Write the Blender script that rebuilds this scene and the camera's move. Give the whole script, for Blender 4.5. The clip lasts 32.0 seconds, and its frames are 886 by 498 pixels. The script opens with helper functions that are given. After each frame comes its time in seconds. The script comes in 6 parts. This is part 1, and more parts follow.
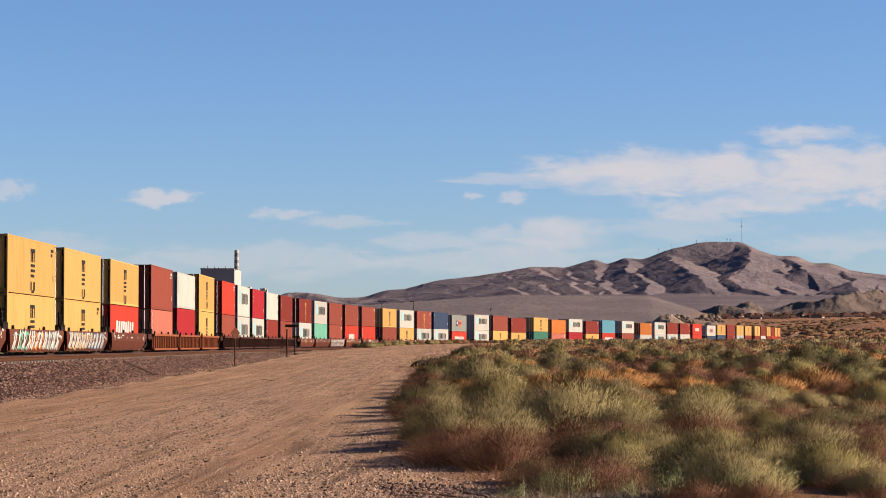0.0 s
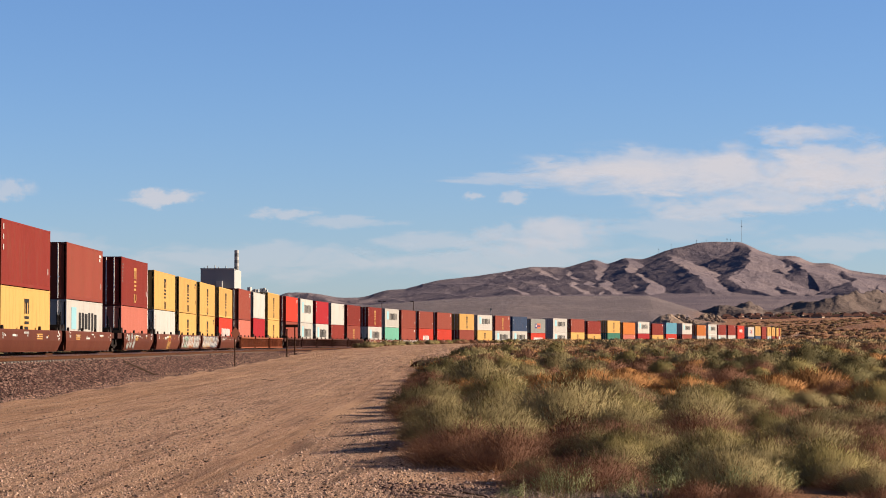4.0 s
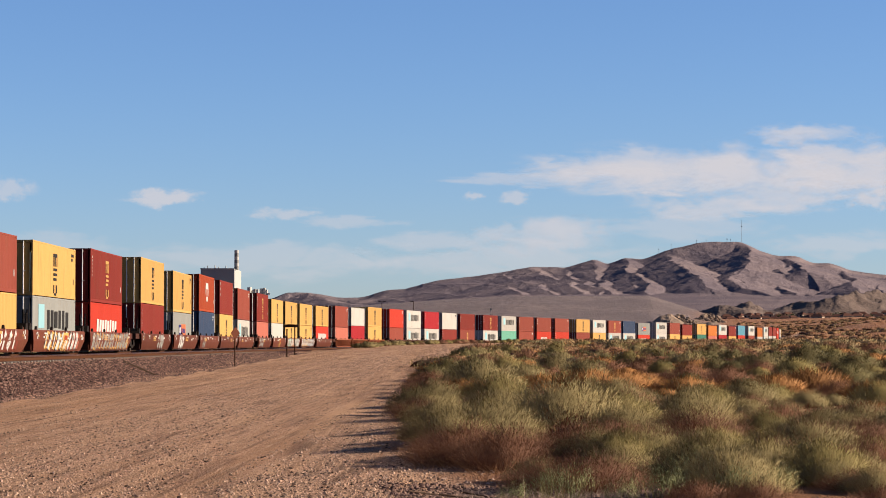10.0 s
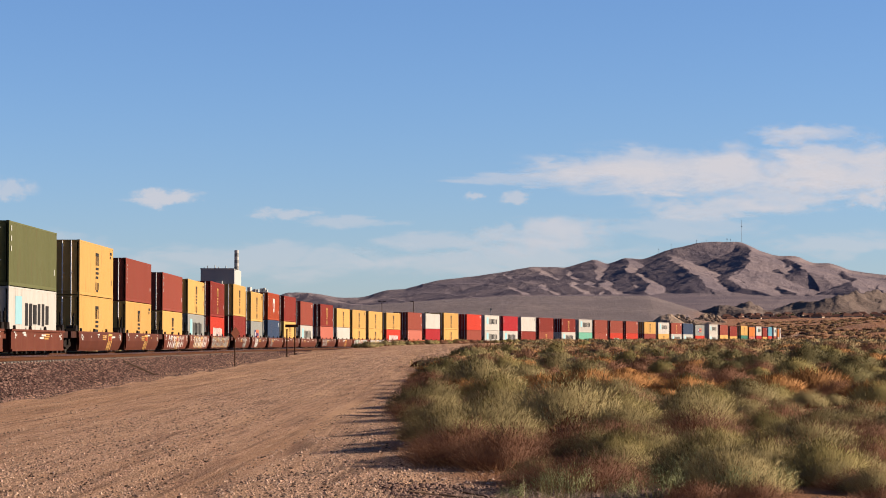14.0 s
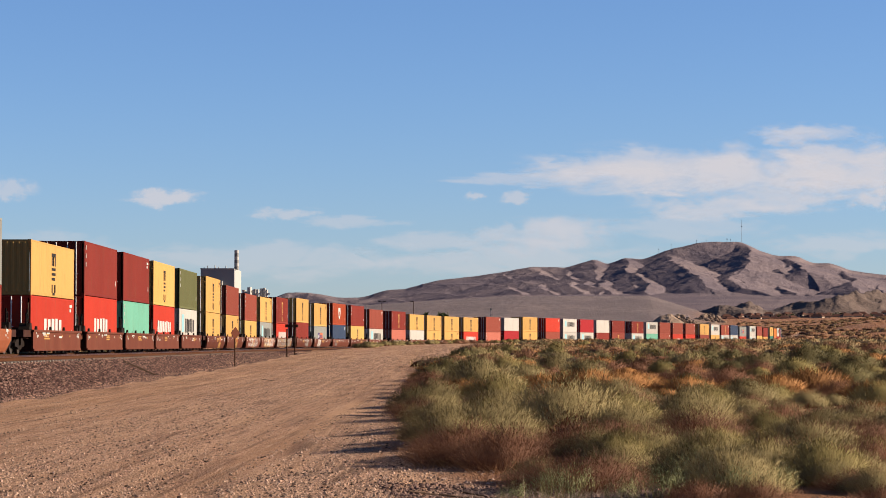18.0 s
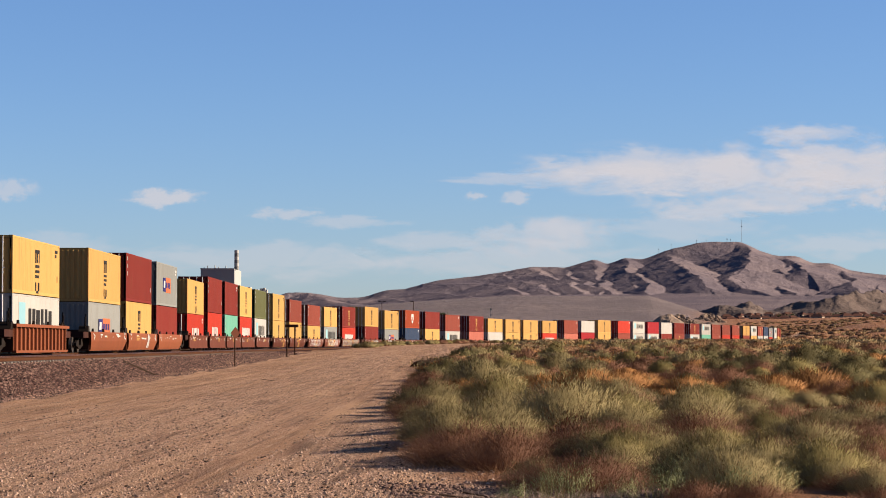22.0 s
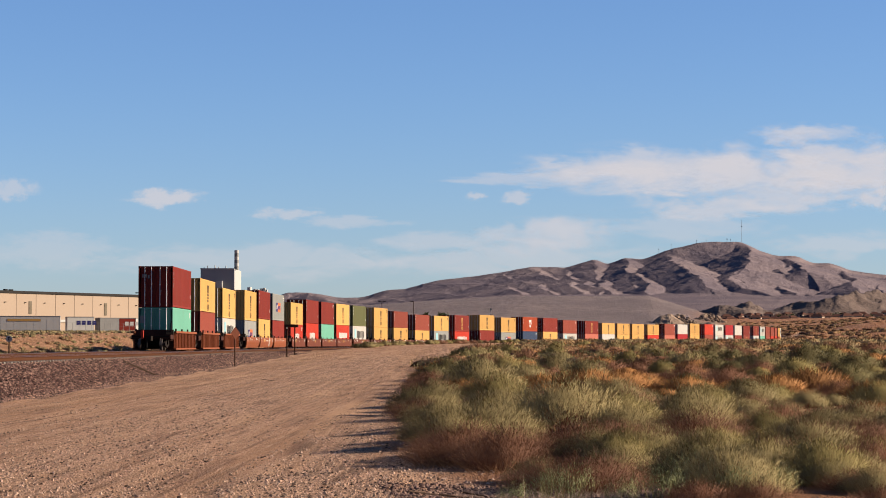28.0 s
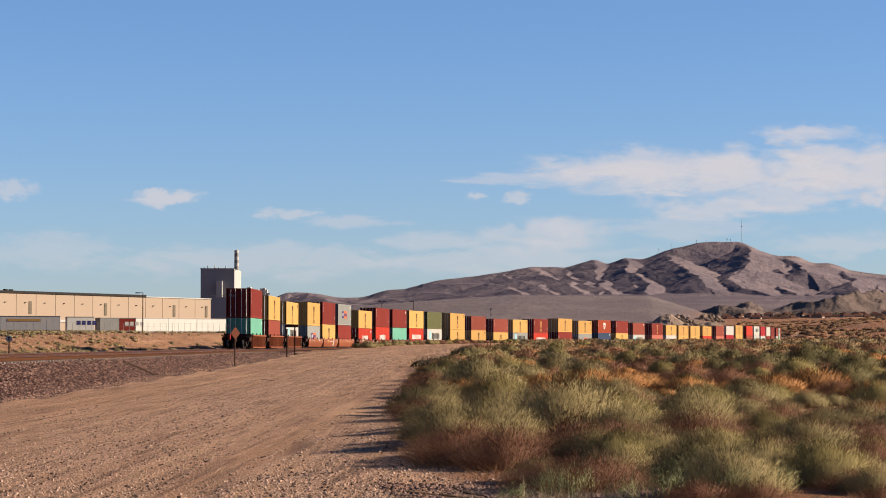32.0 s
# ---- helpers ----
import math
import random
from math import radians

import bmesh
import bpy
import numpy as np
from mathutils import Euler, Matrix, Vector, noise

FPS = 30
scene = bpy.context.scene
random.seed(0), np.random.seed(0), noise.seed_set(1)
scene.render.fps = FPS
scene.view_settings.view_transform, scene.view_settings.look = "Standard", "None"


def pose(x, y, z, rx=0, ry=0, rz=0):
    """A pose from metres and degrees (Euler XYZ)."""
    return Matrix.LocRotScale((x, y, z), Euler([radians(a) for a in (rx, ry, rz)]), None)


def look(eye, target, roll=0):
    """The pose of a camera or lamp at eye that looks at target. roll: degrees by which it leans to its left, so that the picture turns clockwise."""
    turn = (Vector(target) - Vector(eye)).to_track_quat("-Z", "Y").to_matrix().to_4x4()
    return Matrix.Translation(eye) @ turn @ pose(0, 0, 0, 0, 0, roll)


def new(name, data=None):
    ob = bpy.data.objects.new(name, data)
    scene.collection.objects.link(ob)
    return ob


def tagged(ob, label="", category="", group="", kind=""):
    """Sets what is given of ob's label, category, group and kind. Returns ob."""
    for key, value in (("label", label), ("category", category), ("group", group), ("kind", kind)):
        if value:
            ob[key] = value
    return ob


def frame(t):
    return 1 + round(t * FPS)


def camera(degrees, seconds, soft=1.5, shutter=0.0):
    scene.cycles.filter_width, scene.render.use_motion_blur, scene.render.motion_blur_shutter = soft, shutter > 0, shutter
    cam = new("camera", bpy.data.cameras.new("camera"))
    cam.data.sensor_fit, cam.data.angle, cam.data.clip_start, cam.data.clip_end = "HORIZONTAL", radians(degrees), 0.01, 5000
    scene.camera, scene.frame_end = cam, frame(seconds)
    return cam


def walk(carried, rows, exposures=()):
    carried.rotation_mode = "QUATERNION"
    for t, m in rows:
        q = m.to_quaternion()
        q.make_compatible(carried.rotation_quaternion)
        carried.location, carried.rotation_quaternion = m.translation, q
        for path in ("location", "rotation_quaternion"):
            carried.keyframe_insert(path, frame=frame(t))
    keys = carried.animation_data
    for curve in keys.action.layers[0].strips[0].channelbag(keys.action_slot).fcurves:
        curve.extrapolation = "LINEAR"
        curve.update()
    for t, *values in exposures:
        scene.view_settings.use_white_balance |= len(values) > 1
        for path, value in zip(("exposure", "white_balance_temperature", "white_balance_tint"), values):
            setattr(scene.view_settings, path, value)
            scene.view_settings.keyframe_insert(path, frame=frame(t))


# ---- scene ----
# ---- camera ----
EYE = 1.75
cam = camera(21.25, 32.0, soft=0.95)
walk(cam, [(0, pose(0, 0, EYE, 92.33)), (32, pose(0, 0, EYE, 92.33))])

# ---- light ----
SUN_UP, SUN_SIDE = 20.5, 0.4       # the sun stands low over +x, level with the train's ends
world = bpy.data.worlds.new("sky")
scene.world = world
world.use_nodes = True
wn = world.node_tree.nodes
sky = wn.new("ShaderNodeTexSky")
sky.sky_type, sky.sun_disc = "NISHITA", False
sky.sun_elevation, sky.sun_rotation = radians(SUN_UP), radians(90 - SUN_SIDE)
sky.altitude, sky.air_density, sky.dust_density, sky.ozone_density = 900, 1.0, 0.45, 6.0
wn["Background"].inputs["Strength"].default_value = 0.0385
tint = wn.new("ShaderNodeMix")
tint.data_type, tint.blend_type = "RGBA", "MULTIPLY"
tint.inputs["Factor"].default_value = 1.0
tint.inputs["B"].default_value = (1.07, 1.02, 1.12, 1)      # clear desert air
world.node_tree.links.new(sky.outputs[0], tint.inputs["A"])
world.node_tree.links.new(tint.outputs["Result"], wn["Background"].inputs["Color"])
sun = new("sun", bpy.data.lights.new("sun", "SUN"))
sun.data.energy, sun.data.angle, sun.data.color = 5.0, radians(0.55), (1.0, 0.84, 0.66)
sun.matrix_world = look((300 * math.cos(radians(SUN_SIDE)), 300 * math.sin(radians(SUN_SIDE)), 300 * math.tan(radians(SUN_UP))), (0, 0, 0))
scene.view_settings.exposure = 1.7


# ---- materials ----
DULL = 0.66                        # sun-faded, dusty surfaces all round


def node_mat(name):
    m = bpy.data.materials.new(name)
    m.use_nodes = True
    return m, m.node_tree.nodes, m.node_tree.links, m.node_tree.nodes["Principled BSDF"]


def surface(name, a, b, scale=2.0, fine=30.0, rough=0.8, metal=0.0, bump=0.2, depth=0.02, stretch=(1, 1, 1), vary=0.0, contrast=0.25, spec=0.06, grime=0.0):
    """Two tones of one surface, mixed by a broad and a fine noise, with relief."""
    m, n, l, p = node_mat(name)
    co = n.new("ShaderNodeTexCoord")
    mp = n.new("ShaderNodeMapping")
    mp.inputs["Scale"].default_value = stretch
    l.new(co.outputs["Object"], mp.inputs["Vector"])
    info = n.new("ShaderNodeObjectInfo")
    off = n.new("ShaderNodeVectorMath")
    off.operation = "MULTIPLY_ADD"
    off.inputs[1].default_value = (37.0, 53.0, 71.0)
    comb = n.new("ShaderNodeCombineXYZ")
    for i in range(3):
        l.new(info.outputs["Random"], comb.inputs[i])
    l.new(comb.outputs[0], off.inputs[0])
    l.new(mp.outputs[0], off.inputs[2])
    big, small = n.new("ShaderNodeTexNoise"), n.new("ShaderNodeTexNoise")
    big.inputs["Scale"].default_value, small.inputs["Scale"].default_value = scale, fine
    big.inputs["Detail"].default_value, small.inputs["Detail"].default_value = 4, 3
    for q in (big, small):
        l.new(off.outputs[0], q.inputs["Vector"])
    add = n.new("ShaderNodeMath")
    add.operation = "MULTIPLY_ADD"
    add.inputs[1].default_value = 0.5
    l.new(small.outputs["Fac"], add.inputs[0])
    half = n.new("ShaderNodeMath")
    half.operation = "MULTIPLY"
    half.inputs[1].default_value = 0.5
    l.new(big.outputs["Fac"], half.inputs[0])
    l.new(half.outputs[0], add.inputs[2])
    ramp = n.new("ShaderNodeMapRange")
    ramp.inputs["From Min"].default_value, ramp.inputs["From Max"].default_value = 0.5 - contrast, 0.5 + contrast
    l.new(add.outputs[0], ramp.inputs["Value"])
    mix = n.new("ShaderNodeMix")
    mix.data_type = "RGBA"
    mix.inputs["A"].default_value, mix.inputs["B"].default_value = (*[DULL * c for c in a], 1), (*[DULL * c for c in b], 1)
    l.new(ramp.outputs[0], mix.inputs["Factor"])
    out = mix.outputs["Result"]
    if grime:
        streak, dirt = n.new("ShaderNodeMapping"), n.new("ShaderNodeTexNoise")
        streak.inputs["Scale"].default_value = (2.4, 2.4, 0.22)
        l.new(co.outputs["Object"], streak.inputs["Vector"])
        shift = n.new("ShaderNodeVectorMath")
        shift.operation = "ADD"
        l.new(streak.outputs[0], shift.inputs[0])
        l.new(comb.outputs[0], shift.inputs[1])
        dirt.inputs["Scale"].default_value, dirt.inputs["Detail"].default_value = 2.2, 5
        l.new(shift.outputs[0], dirt.inputs["Vector"])
        amount = n.new("ShaderNodeMapRange")
        amount.inputs["From Min"].default_value, amount.inputs["From Max"].default_value = 0.56, 0.80
        amount.inputs["To Max"].default_value = grime
        l.new(dirt.outputs["Fac"], amount.inputs["Value"])
        soil = n.new("ShaderNodeMix")
        soil.data_type = "RGBA"
        soil.inputs["B"].default_value = (0.07, 0.04, 0.022, 1)
        l.new(amount.outputs[0], soil.inputs["Factor"])
        l.new(out, soil.inputs["A"])
        out = soil.outputs["Result"]
    if vary:
        hsv = n.new("ShaderNodeHueSaturation")
        rng = n.new("ShaderNodeMapRange")
        rng.inputs["To Min"].default_value, rng.inputs["To Max"].default_value = 1 - vary, 1 + vary
        l.new(info.outputs["Random"], rng.inputs["Value"])
        l.new(rng.outputs[0], hsv.inputs["Value"])
        l.new(out, hsv.inputs["Color"])
        out = hsv.outputs[0]
    l.new(out, p.inputs["Base Color"])
    p.inputs["Roughness"].default_value, p.inputs["Metallic"].default_value = rough, metal
    p.inputs["Specular IOR Level"].default_value = spec
    if bump:
        bp = n.new("ShaderNodeBump")
        bp.inputs["Strength"].default_value, bp.inputs["Distance"].default_value = bump, depth
        l.new(add.outputs[0], bp.inputs["Height"])
        l.new(bp.outputs[0], p.inputs["Normal"])
    return m


def leafy(name, a, b, rough=0.75, through_light=0.22):
    """Leaves and stems: each blade a tone of its own between a and b."""
    m, n, l, p = node_mat(name)
    geo, info = n.new("ShaderNodeNewGeometry"), n.new("ShaderNodeObjectInfo")
    mix = n.new("ShaderNodeMix")
    mix.data_type = "RGBA"
    mix.inputs["A"].default_value, mix.inputs["B"].default_value = (*[DULL * c for c in a], 1), (*[DULL * c for c in b], 1)
    l.new(geo.outputs["Random Per Island"], mix.inputs["Factor"])
    hsv, rng = n.new("ShaderNodeHueSaturation"), n.new("ShaderNodeMapRange")
    rng.inputs["To Min"].default_value, rng.inputs["To Max"].default_value = 0.72, 1.25
    l.new(info.outputs["Random"], rng.inputs["Value"])
    l.new(rng.outputs[0], hsv.inputs["Value"])
    l.new(mix.outputs["Result"], hsv.inputs["Color"])
    l.new(hsv.outputs[0], p.inputs["Base Color"])
    p.inputs["Roughness"].default_value = rough
    p.inputs["Specular IOR Level"].default_value = 0.1
    if through_light:
        thin, both = n.new("ShaderNodeBsdfTranslucent"), n.new("ShaderNodeMixShader")
        l.new(hsv.outputs[0], thin.inputs["Color"])
        both.inputs[0].default_value = through_light
        l.new(p.outputs[0], both.inputs[1])
        l.new(thin.outputs[0], both.inputs[2])
        l.new(both.outputs[0], n["Material Output"].inputs["Surface"])
    return m


PAINT = {
    "yellow": ((0.375, 0.212, 0.066), (0.415, 0.240, 0.080)), "maroon": ((0.122, 0.0165, 0.0125), (0.158, 0.0235, 0.0172)),
    "brick": ((0.150, 0.033, 0.0225), (0.182, 0.043, 0.029)), "red": ((0.29, 0.024, 0.014), (0.335, 0.033, 0.019)),
    "salmon": ((0.29, 0.085, 0.060), (0.33, 0.105, 0.076)), "crimson": ((0.226, 0.0123, 0.0172), (0.266, 0.0172, 0.0221)),
    "white": ((0.30, 0.278, 0.250), (0.365, 0.342, 0.315)), "grey": ((0.165, 0.165, 0.155), (0.205, 0.205, 0.192)),
    "teal": ((0.090, 0.245, 0.180), (0.110, 0.280, 0.205)), "navy": ((0.0221, 0.0369, 0.0738), (0.0344, 0.0517, 0.0935)),
    "olive": ((0.075, 0.078, 0.032), (0.098, 0.10, 0.045)), "blue": ((0.059, 0.177, 0.246), (0.0836, 0.212, 0.276)),
    "orange": ((0.295, 0.0836, 0.0172), (0.335, 0.113, 0.0271)), "green": ((0.0246, 0.0984, 0.0689), (0.0394, 0.128, 0.0935)),
    "rust_red": ((0.207, 0.032, 0.0123), (0.246, 0.0443, 0.0172)),
}
PAINT = {k: surface(k + "_container_paint", a, b, 0.5, 14, 0.65, 0, 0.08, 0.01, (1, 1, 0.25), 0.12, 0.22, 0.04, 0.45) for k, (a, b) in PAINT.items()}
STEEL_ROD = surface("galvanised_steel", (0.62, 0.62, 0.60), (0.78, 0.77, 0.75), 3, 40, 0.4, 0.1, 0.05)
BLACK_MARK = surface("black_lettering_paint", (0.0127, 0.0112, 0.0102), (0.0254, 0.0229, 0.0203), 3, 30, 0.6)
WHITE_MARK = surface("white_lettering_paint", (0.356, 0.346, 0.326), (0.407, 0.397, 0.376), 3, 30, 0.6)
GOLD_MARK = surface("gold_lettering_paint", (0.315, 0.168, 0.0458), (0.366, 0.213, 0.0712), 3, 30, 0.6)
SKY_MARK = surface("pale_blue_paint", (0.162, 0.315, 0.356), (0.213, 0.356, 0.386), 3, 30, 0.6)
NAVY_MARK = surface("dark_blue_paint", (0.0153, 0.0153, 0.0813), (0.0254, 0.0254, 0.112), 3, 30, 0.6)
ORANGE_MARK = surface("orange_paint", (0.315, 0.0813, 0.0305), (0.366, 0.112, 0.0508), 3, 30, 0.6)
WELL_BROWN = surface("brown_railcar_paint", (0.0661, 0.0178, 0.0102), (0.102, 0.0305, 0.0178), 0.8, 16, 0.7, 0, 0.15, 0.01, (1, 1, 0.5), 0.2, 0.2, grime=0.6)
WELL_RUST = surface("rust_orange_railcar_paint", (0.150, 0.043, 0.020), (0.215, 0.066, 0.029), 0.8, 16, 0.7, 0, 0.15, 0.01, (1, 1, 0.5), 0.12, 0.2, grime=0.6)
WELL_DARK = surface("dark_brown_railcar_paint", (0.0305, 0.0112, 0.00813), (0.0559, 0.0203, 0.0132), 0.8, 16, 0.7, 0, 0.15, 0.01, (1, 1, 0.5), 0.2, 0.2, grime=0.6)
IRON = surface("dark_cast_iron", (0.0103, 0.00804, 0.00689), (0.0258, 0.0172, 0.0126), 3, 30, 0.7, 0.3, 0.2)
TREAD = surface("worn_wheel_steel", (0.0813, 0.061, 0.0508), (0.153, 0.127, 0.112), 4, 40, 0.45, 0.8, 0.05)
RAIL_RUST = surface("rusty_rail_steel", (0.046, 0.0165, 0.0068), (0.075, 0.03, 0.0125), 1.5, 25, 0.85, 0.0, 0.15)
RAIL_TOP = surface("polished_rail_head", (0.08, 0.062, 0.052), (0.12, 0.097, 0.083), 1.5, 25, 0.3, 0.9, 0.03)
CONCRETE = surface("weathered_concrete", (0.16, 0.145, 0.12), (0.22, 0.20, 0.17), 2, 24, 0.9, 0, 0.2)
CREAM = surface("cream_wall_panel", (0.252, 0.193, 0.145), (0.277, 0.213, 0.162), 0.12, 3, 0.85, 0, 0.05)
DARK_TRIM = surface("dark_grey_trim", (0.016, 0.014, 0.013), (0.028, 0.025, 0.023), 1, 12, 0.8)
LOUVRE = surface("grey_louvre_metal", (0.112, 0.0918, 0.0661), (0.143, 0.117, 0.0861), 1, 12, 0.7)
TOWER_GREY = surface("grey_cladding", (0.20, 0.205, 0.215), (0.25, 0.252, 0.262), 0.2, 4, 0.7)
WHITE_METAL = surface("white_painted_metal", (0.315, 0.305, 0.285), (0.376, 0.366, 0.346), 0.6, 8, 0.55)
GALV = surface("dull_grey_metal", (0.143, 0.137, 0.132), (0.203, 0.198, 0.188), 0.8, 12, 0.5, 0.5)
TRAILER = surface("white_trailer_skin", (0.39, 0.375, 0.345), (0.47, 0.455, 0.42), 0.5, 10, 0.5)
RUBBER = surface("black_rubber", (0.00861, 0.00861, 0.00861), (0.0201, 0.0189, 0.0172), 3, 30, 0.85)
POST_RUST = surface("rusty_post_steel", (0.0432, 0.0203, 0.0127), (0.0712, 0.0356, 0.0203), 3, 30, 0.85)
SIGN_RUST = surface("rusted_sign_plate", (0.07, 0.02, 0.011), (0.11, 0.034, 0.018), 4, 25, 0.8)
ROOF_TILE = surface("red_roof_tile", (0.0813, 0.0356, 0.0254), (0.112, 0.0508, 0.0356), 0.3, 4, 0.85)
STUCCO = surface("beige_stucco", (0.34, 0.265, 0.205), (0.43, 0.345, 0.27), 0.3, 4, 0.9)
BOULDER = surface("tan_granite", (0.14, 0.10, 0.075), (0.25, 0.18, 0.135), 0.03, 0.4, 0.95, 0, 0.8, 1.0)
HILL = surface("brown_hill_rock", (0.072, 0.055, 0.050), (0.168, 0.122, 0.10), 0.03, 0.35, 0.95, 0, 0.9, 2.2, contrast=0.18)
WOOD_GREY = surface("weathered_stick", (0.0458, 0.028, 0.0178), (0.0813, 0.0508, 0.0356), 4, 30, 0.9)

SAGE = leafy("sage_green_leaf", (0.190, 0.150, 0.069), (0.290, 0.226, 0.106))
SAGE_DARK = leafy("dark_green_leaf", (0.115, 0.098, 0.042), (0.18, 0.15, 0.066))
SAGE_YELLOW = leafy("yellow_green_leaf", (0.205, 0.165, 0.062), (0.29, 0.228, 0.09))
TWIG = leafy("reddish_brown_twig", (0.14, 0.05, 0.028), (0.25, 0.105, 0.056))
DRY = leafy("dry_brown_stem", (0.28, 0.136, 0.066), (0.41, 0.217, 0.112))
DRY_DARK = leafy("dark_dry_stem", (0.145, 0.066, 0.040), (0.275, 0.138, 0.084))
STRAW = leafy("orange_straw_grass", (0.26, 0.115, 0.040), (0.385, 0.188, 0.068))
DEAD = leafy("pale_dead_twig", (0.16, 0.11, 0.085), (0.34, 0.25, 0.20))
WEED = leafy("pale_green_weed_leaf", (0.17, 0.185, 0.08), (0.27, 0.28, 0.135))
CONIFER = leafy("dark_tree_leaf", (0.02, 0.028, 0.012), (0.05, 0.06, 0.025))


# ---- mesh building ----
class Geo:
    """Vertices and faces of one mesh."""

    def __init__(self):
        self.v, self.f = [], []

    def add(self, verts, faces):
        k = len(self.v)
        self.v += [tuple(p) for p in verts]
        self.f += [tuple(i + k for i in q) for q in faces]
        return self

    def box(self, x0, y0, z0, x1, y1, z1):
        return self.add([(x, y, z) for z in (z0, z1) for y in (y0, y1) for x in (x0, x1)],
                        [(0, 2, 3, 1), (4, 5, 7, 6), (0, 1, 5, 4), (2, 6, 7, 3), (0, 4, 6, 2), (1, 3, 7, 5)])

    def chamfer(self, x0, y0, z0, x1, y1, z1, c=0.02):
        """A box with its upright edges cut."""
        ring = [(x0 + c, y0), (x1 - c, y0), (x1, y0 + c), (x1, y1 - c), (x1 - c, y1), (x0 + c, y1), (x0, y1 - c), (x0, y0 + c)]
        return self.prism(ring, z0, z1)

    def prism(self, ring, z0, z1, axis="z", taper=1.0):
        n = len(ring)
        cx, cy = sum(p[0] for p in ring) / n, sum(p[1] for p in ring) / n
        top = [(cx + (a - cx) * taper, cy + (b - cy) * taper) for a, b in ring]
        put = {"z": lambda a, b, c: (a, b, c), "x": lambda a, b, c: (c, a, b), "y": lambda a, b, c: (a, c, b)}[axis]
        return self.add([put(a, b, z0) for a, b in ring] + [put(a, b, z1) for a, b in top],
                        [tuple(range(n))[::-1], tuple(range(n, 2 * n))] + [(i, (i + 1) % n, n + (i + 1) % n, n + i) for i in range(n)])

    def cyl(self, x, y, z0, z1, r, n=10, axis="z", taper=1.0):
        return self.prism([(x + r * math.cos(math.tau * i / n), y + r * math.sin(math.tau * i / n)) for i in range(n)], z0, z1, axis, taper)

    def mesh(self, name, material, smooth=False):
        me = bpy.data.meshes.new(name)
        me.from_pydata(self.v, [], self.f)
        me.materials.append(material)
        bm = bmesh.new()
        bm.from_mesh(me)
        bmesh.ops.recalc_face_normals(bm, faces=bm.faces)
        bm.to_mesh(me)
        bm.free()
        if smooth:
            me.shade_smooth()
        return me


def raw_mesh(name, v, f, material, smooth=False, normals=None):
    """A large mesh straight from arrays."""
    me = bpy.data.meshes.new(name)
    me.from_pydata(v.tolist() if hasattr(v, "tolist") else v, [], f.tolist() if hasattr(f, "tolist") else f)
    me.materials.append(material)
    if smooth or normals is not None:
        me.shade_smooth()
    if normals is not None:
        me.normals_split_custom_set_from_vertices(normals)
    return me


def part(name, geo, material, parent, label="", m=None):
    """One mesh object under a thing or a part."""
    ob = new(name, geo.mesh(name, material) if isinstance(geo, Geo) else geo)
    ob.parent = parent
    if m is not None:
        ob.matrix_basis = m
    return tagged(ob, label)


def thing(name, label, category, group="", kind="", m=None):
    ob = tagged(new(name), label, category, group, kind)
    if m is not None:
        ob.matrix_basis = m
    return ob


def afar(b, e, d):
    """The place at the distance d in the bearing b and the rise e, both in thousandths."""
    return b * d / 1000, d, EYE + e * d / 1000


# ---- the line of the railway ----
STEP, KNOT = 2.5, 50.0
CURVE = [-0.28, -0.24, -0.06, 0.42, 1.07, 1.11, 1.24, 1.09, 1.01, 0.33, 0.27, -0.17, -0.16, -0.55, -1.02, -1.24, -1.5, -1.2, -0.4, 0, 0]
SPEED = 16.5305
S_MIN, S_MAX = -500.0, 1500.0
_s = np.arange(0, S_MAX, STEP)
_k = np.interp(_s, np.arange(len(CURVE)) * KNOT, np.array(CURVE) / 1000)
_h = 0.0186 + np.concatenate([[0], np.cumsum((_k[1:] + _k[:-1]) / 2 * STEP)])
_m = (_h[1:] + _h[:-1]) / 2
_x = -19.696 + np.concatenate([[0], np.cumsum(np.sin(_m) * STEP)])
_y = 71.89 + np.concatenate([[0], np.cumsum(np.cos(_m) * STEP)])
_b = np.arange(S_MIN, 0, STEP)
LINE_S = np.concatenate([_b, _s])
LINE_H = np.concatenate([np.full(len(_b), 0.0186), _h])
LINE_X = np.concatenate([-19.696 + _b * math.sin(0.0186), _x])
LINE_Y = np.concatenate([71.89 + _b * math.cos(0.0186), _y])
HALF = 1.219


def line(s, u=0.0):
    """Place and heading at s along the train's track, u to the right of its centre."""
    h = np.interp(s, LINE_S, LINE_H)
    v = u - HALF
    return np.interp(s, LINE_S, LINE_X) + v * np.cos(h), np.interp(s, LINE_S, LINE_Y) - v * np.sin(h), h


def rail_z(s):
    return 1.37 + 0.00046 * (np.clip(s, -100, 1000) - 100)


SPACING = 4.6                       # between the two tracks


def side_of_line(x, y):
    """How far to the right of the train's centre line a place lies, and where along it."""
    x, y = np.asarray(x, float), np.asarray(y, float)
    s = np.interp(y, LINE_Y, LINE_S)
    for _ in range(3):
        cx, cy, h = line(s)
        s = s + (x - cx) * np.sin(h) + (y - cy) * np.cos(h)
    cx, cy, h = line(s)
    return (x - cx) * np.cos(h) - (y - cy) * np.sin(h), s


def smooth(a, b, t):
    t = np.clip((np.asarray(t, float) - a) / (b - a), 0, 1)
    return t * t * (3 - 2 * t)


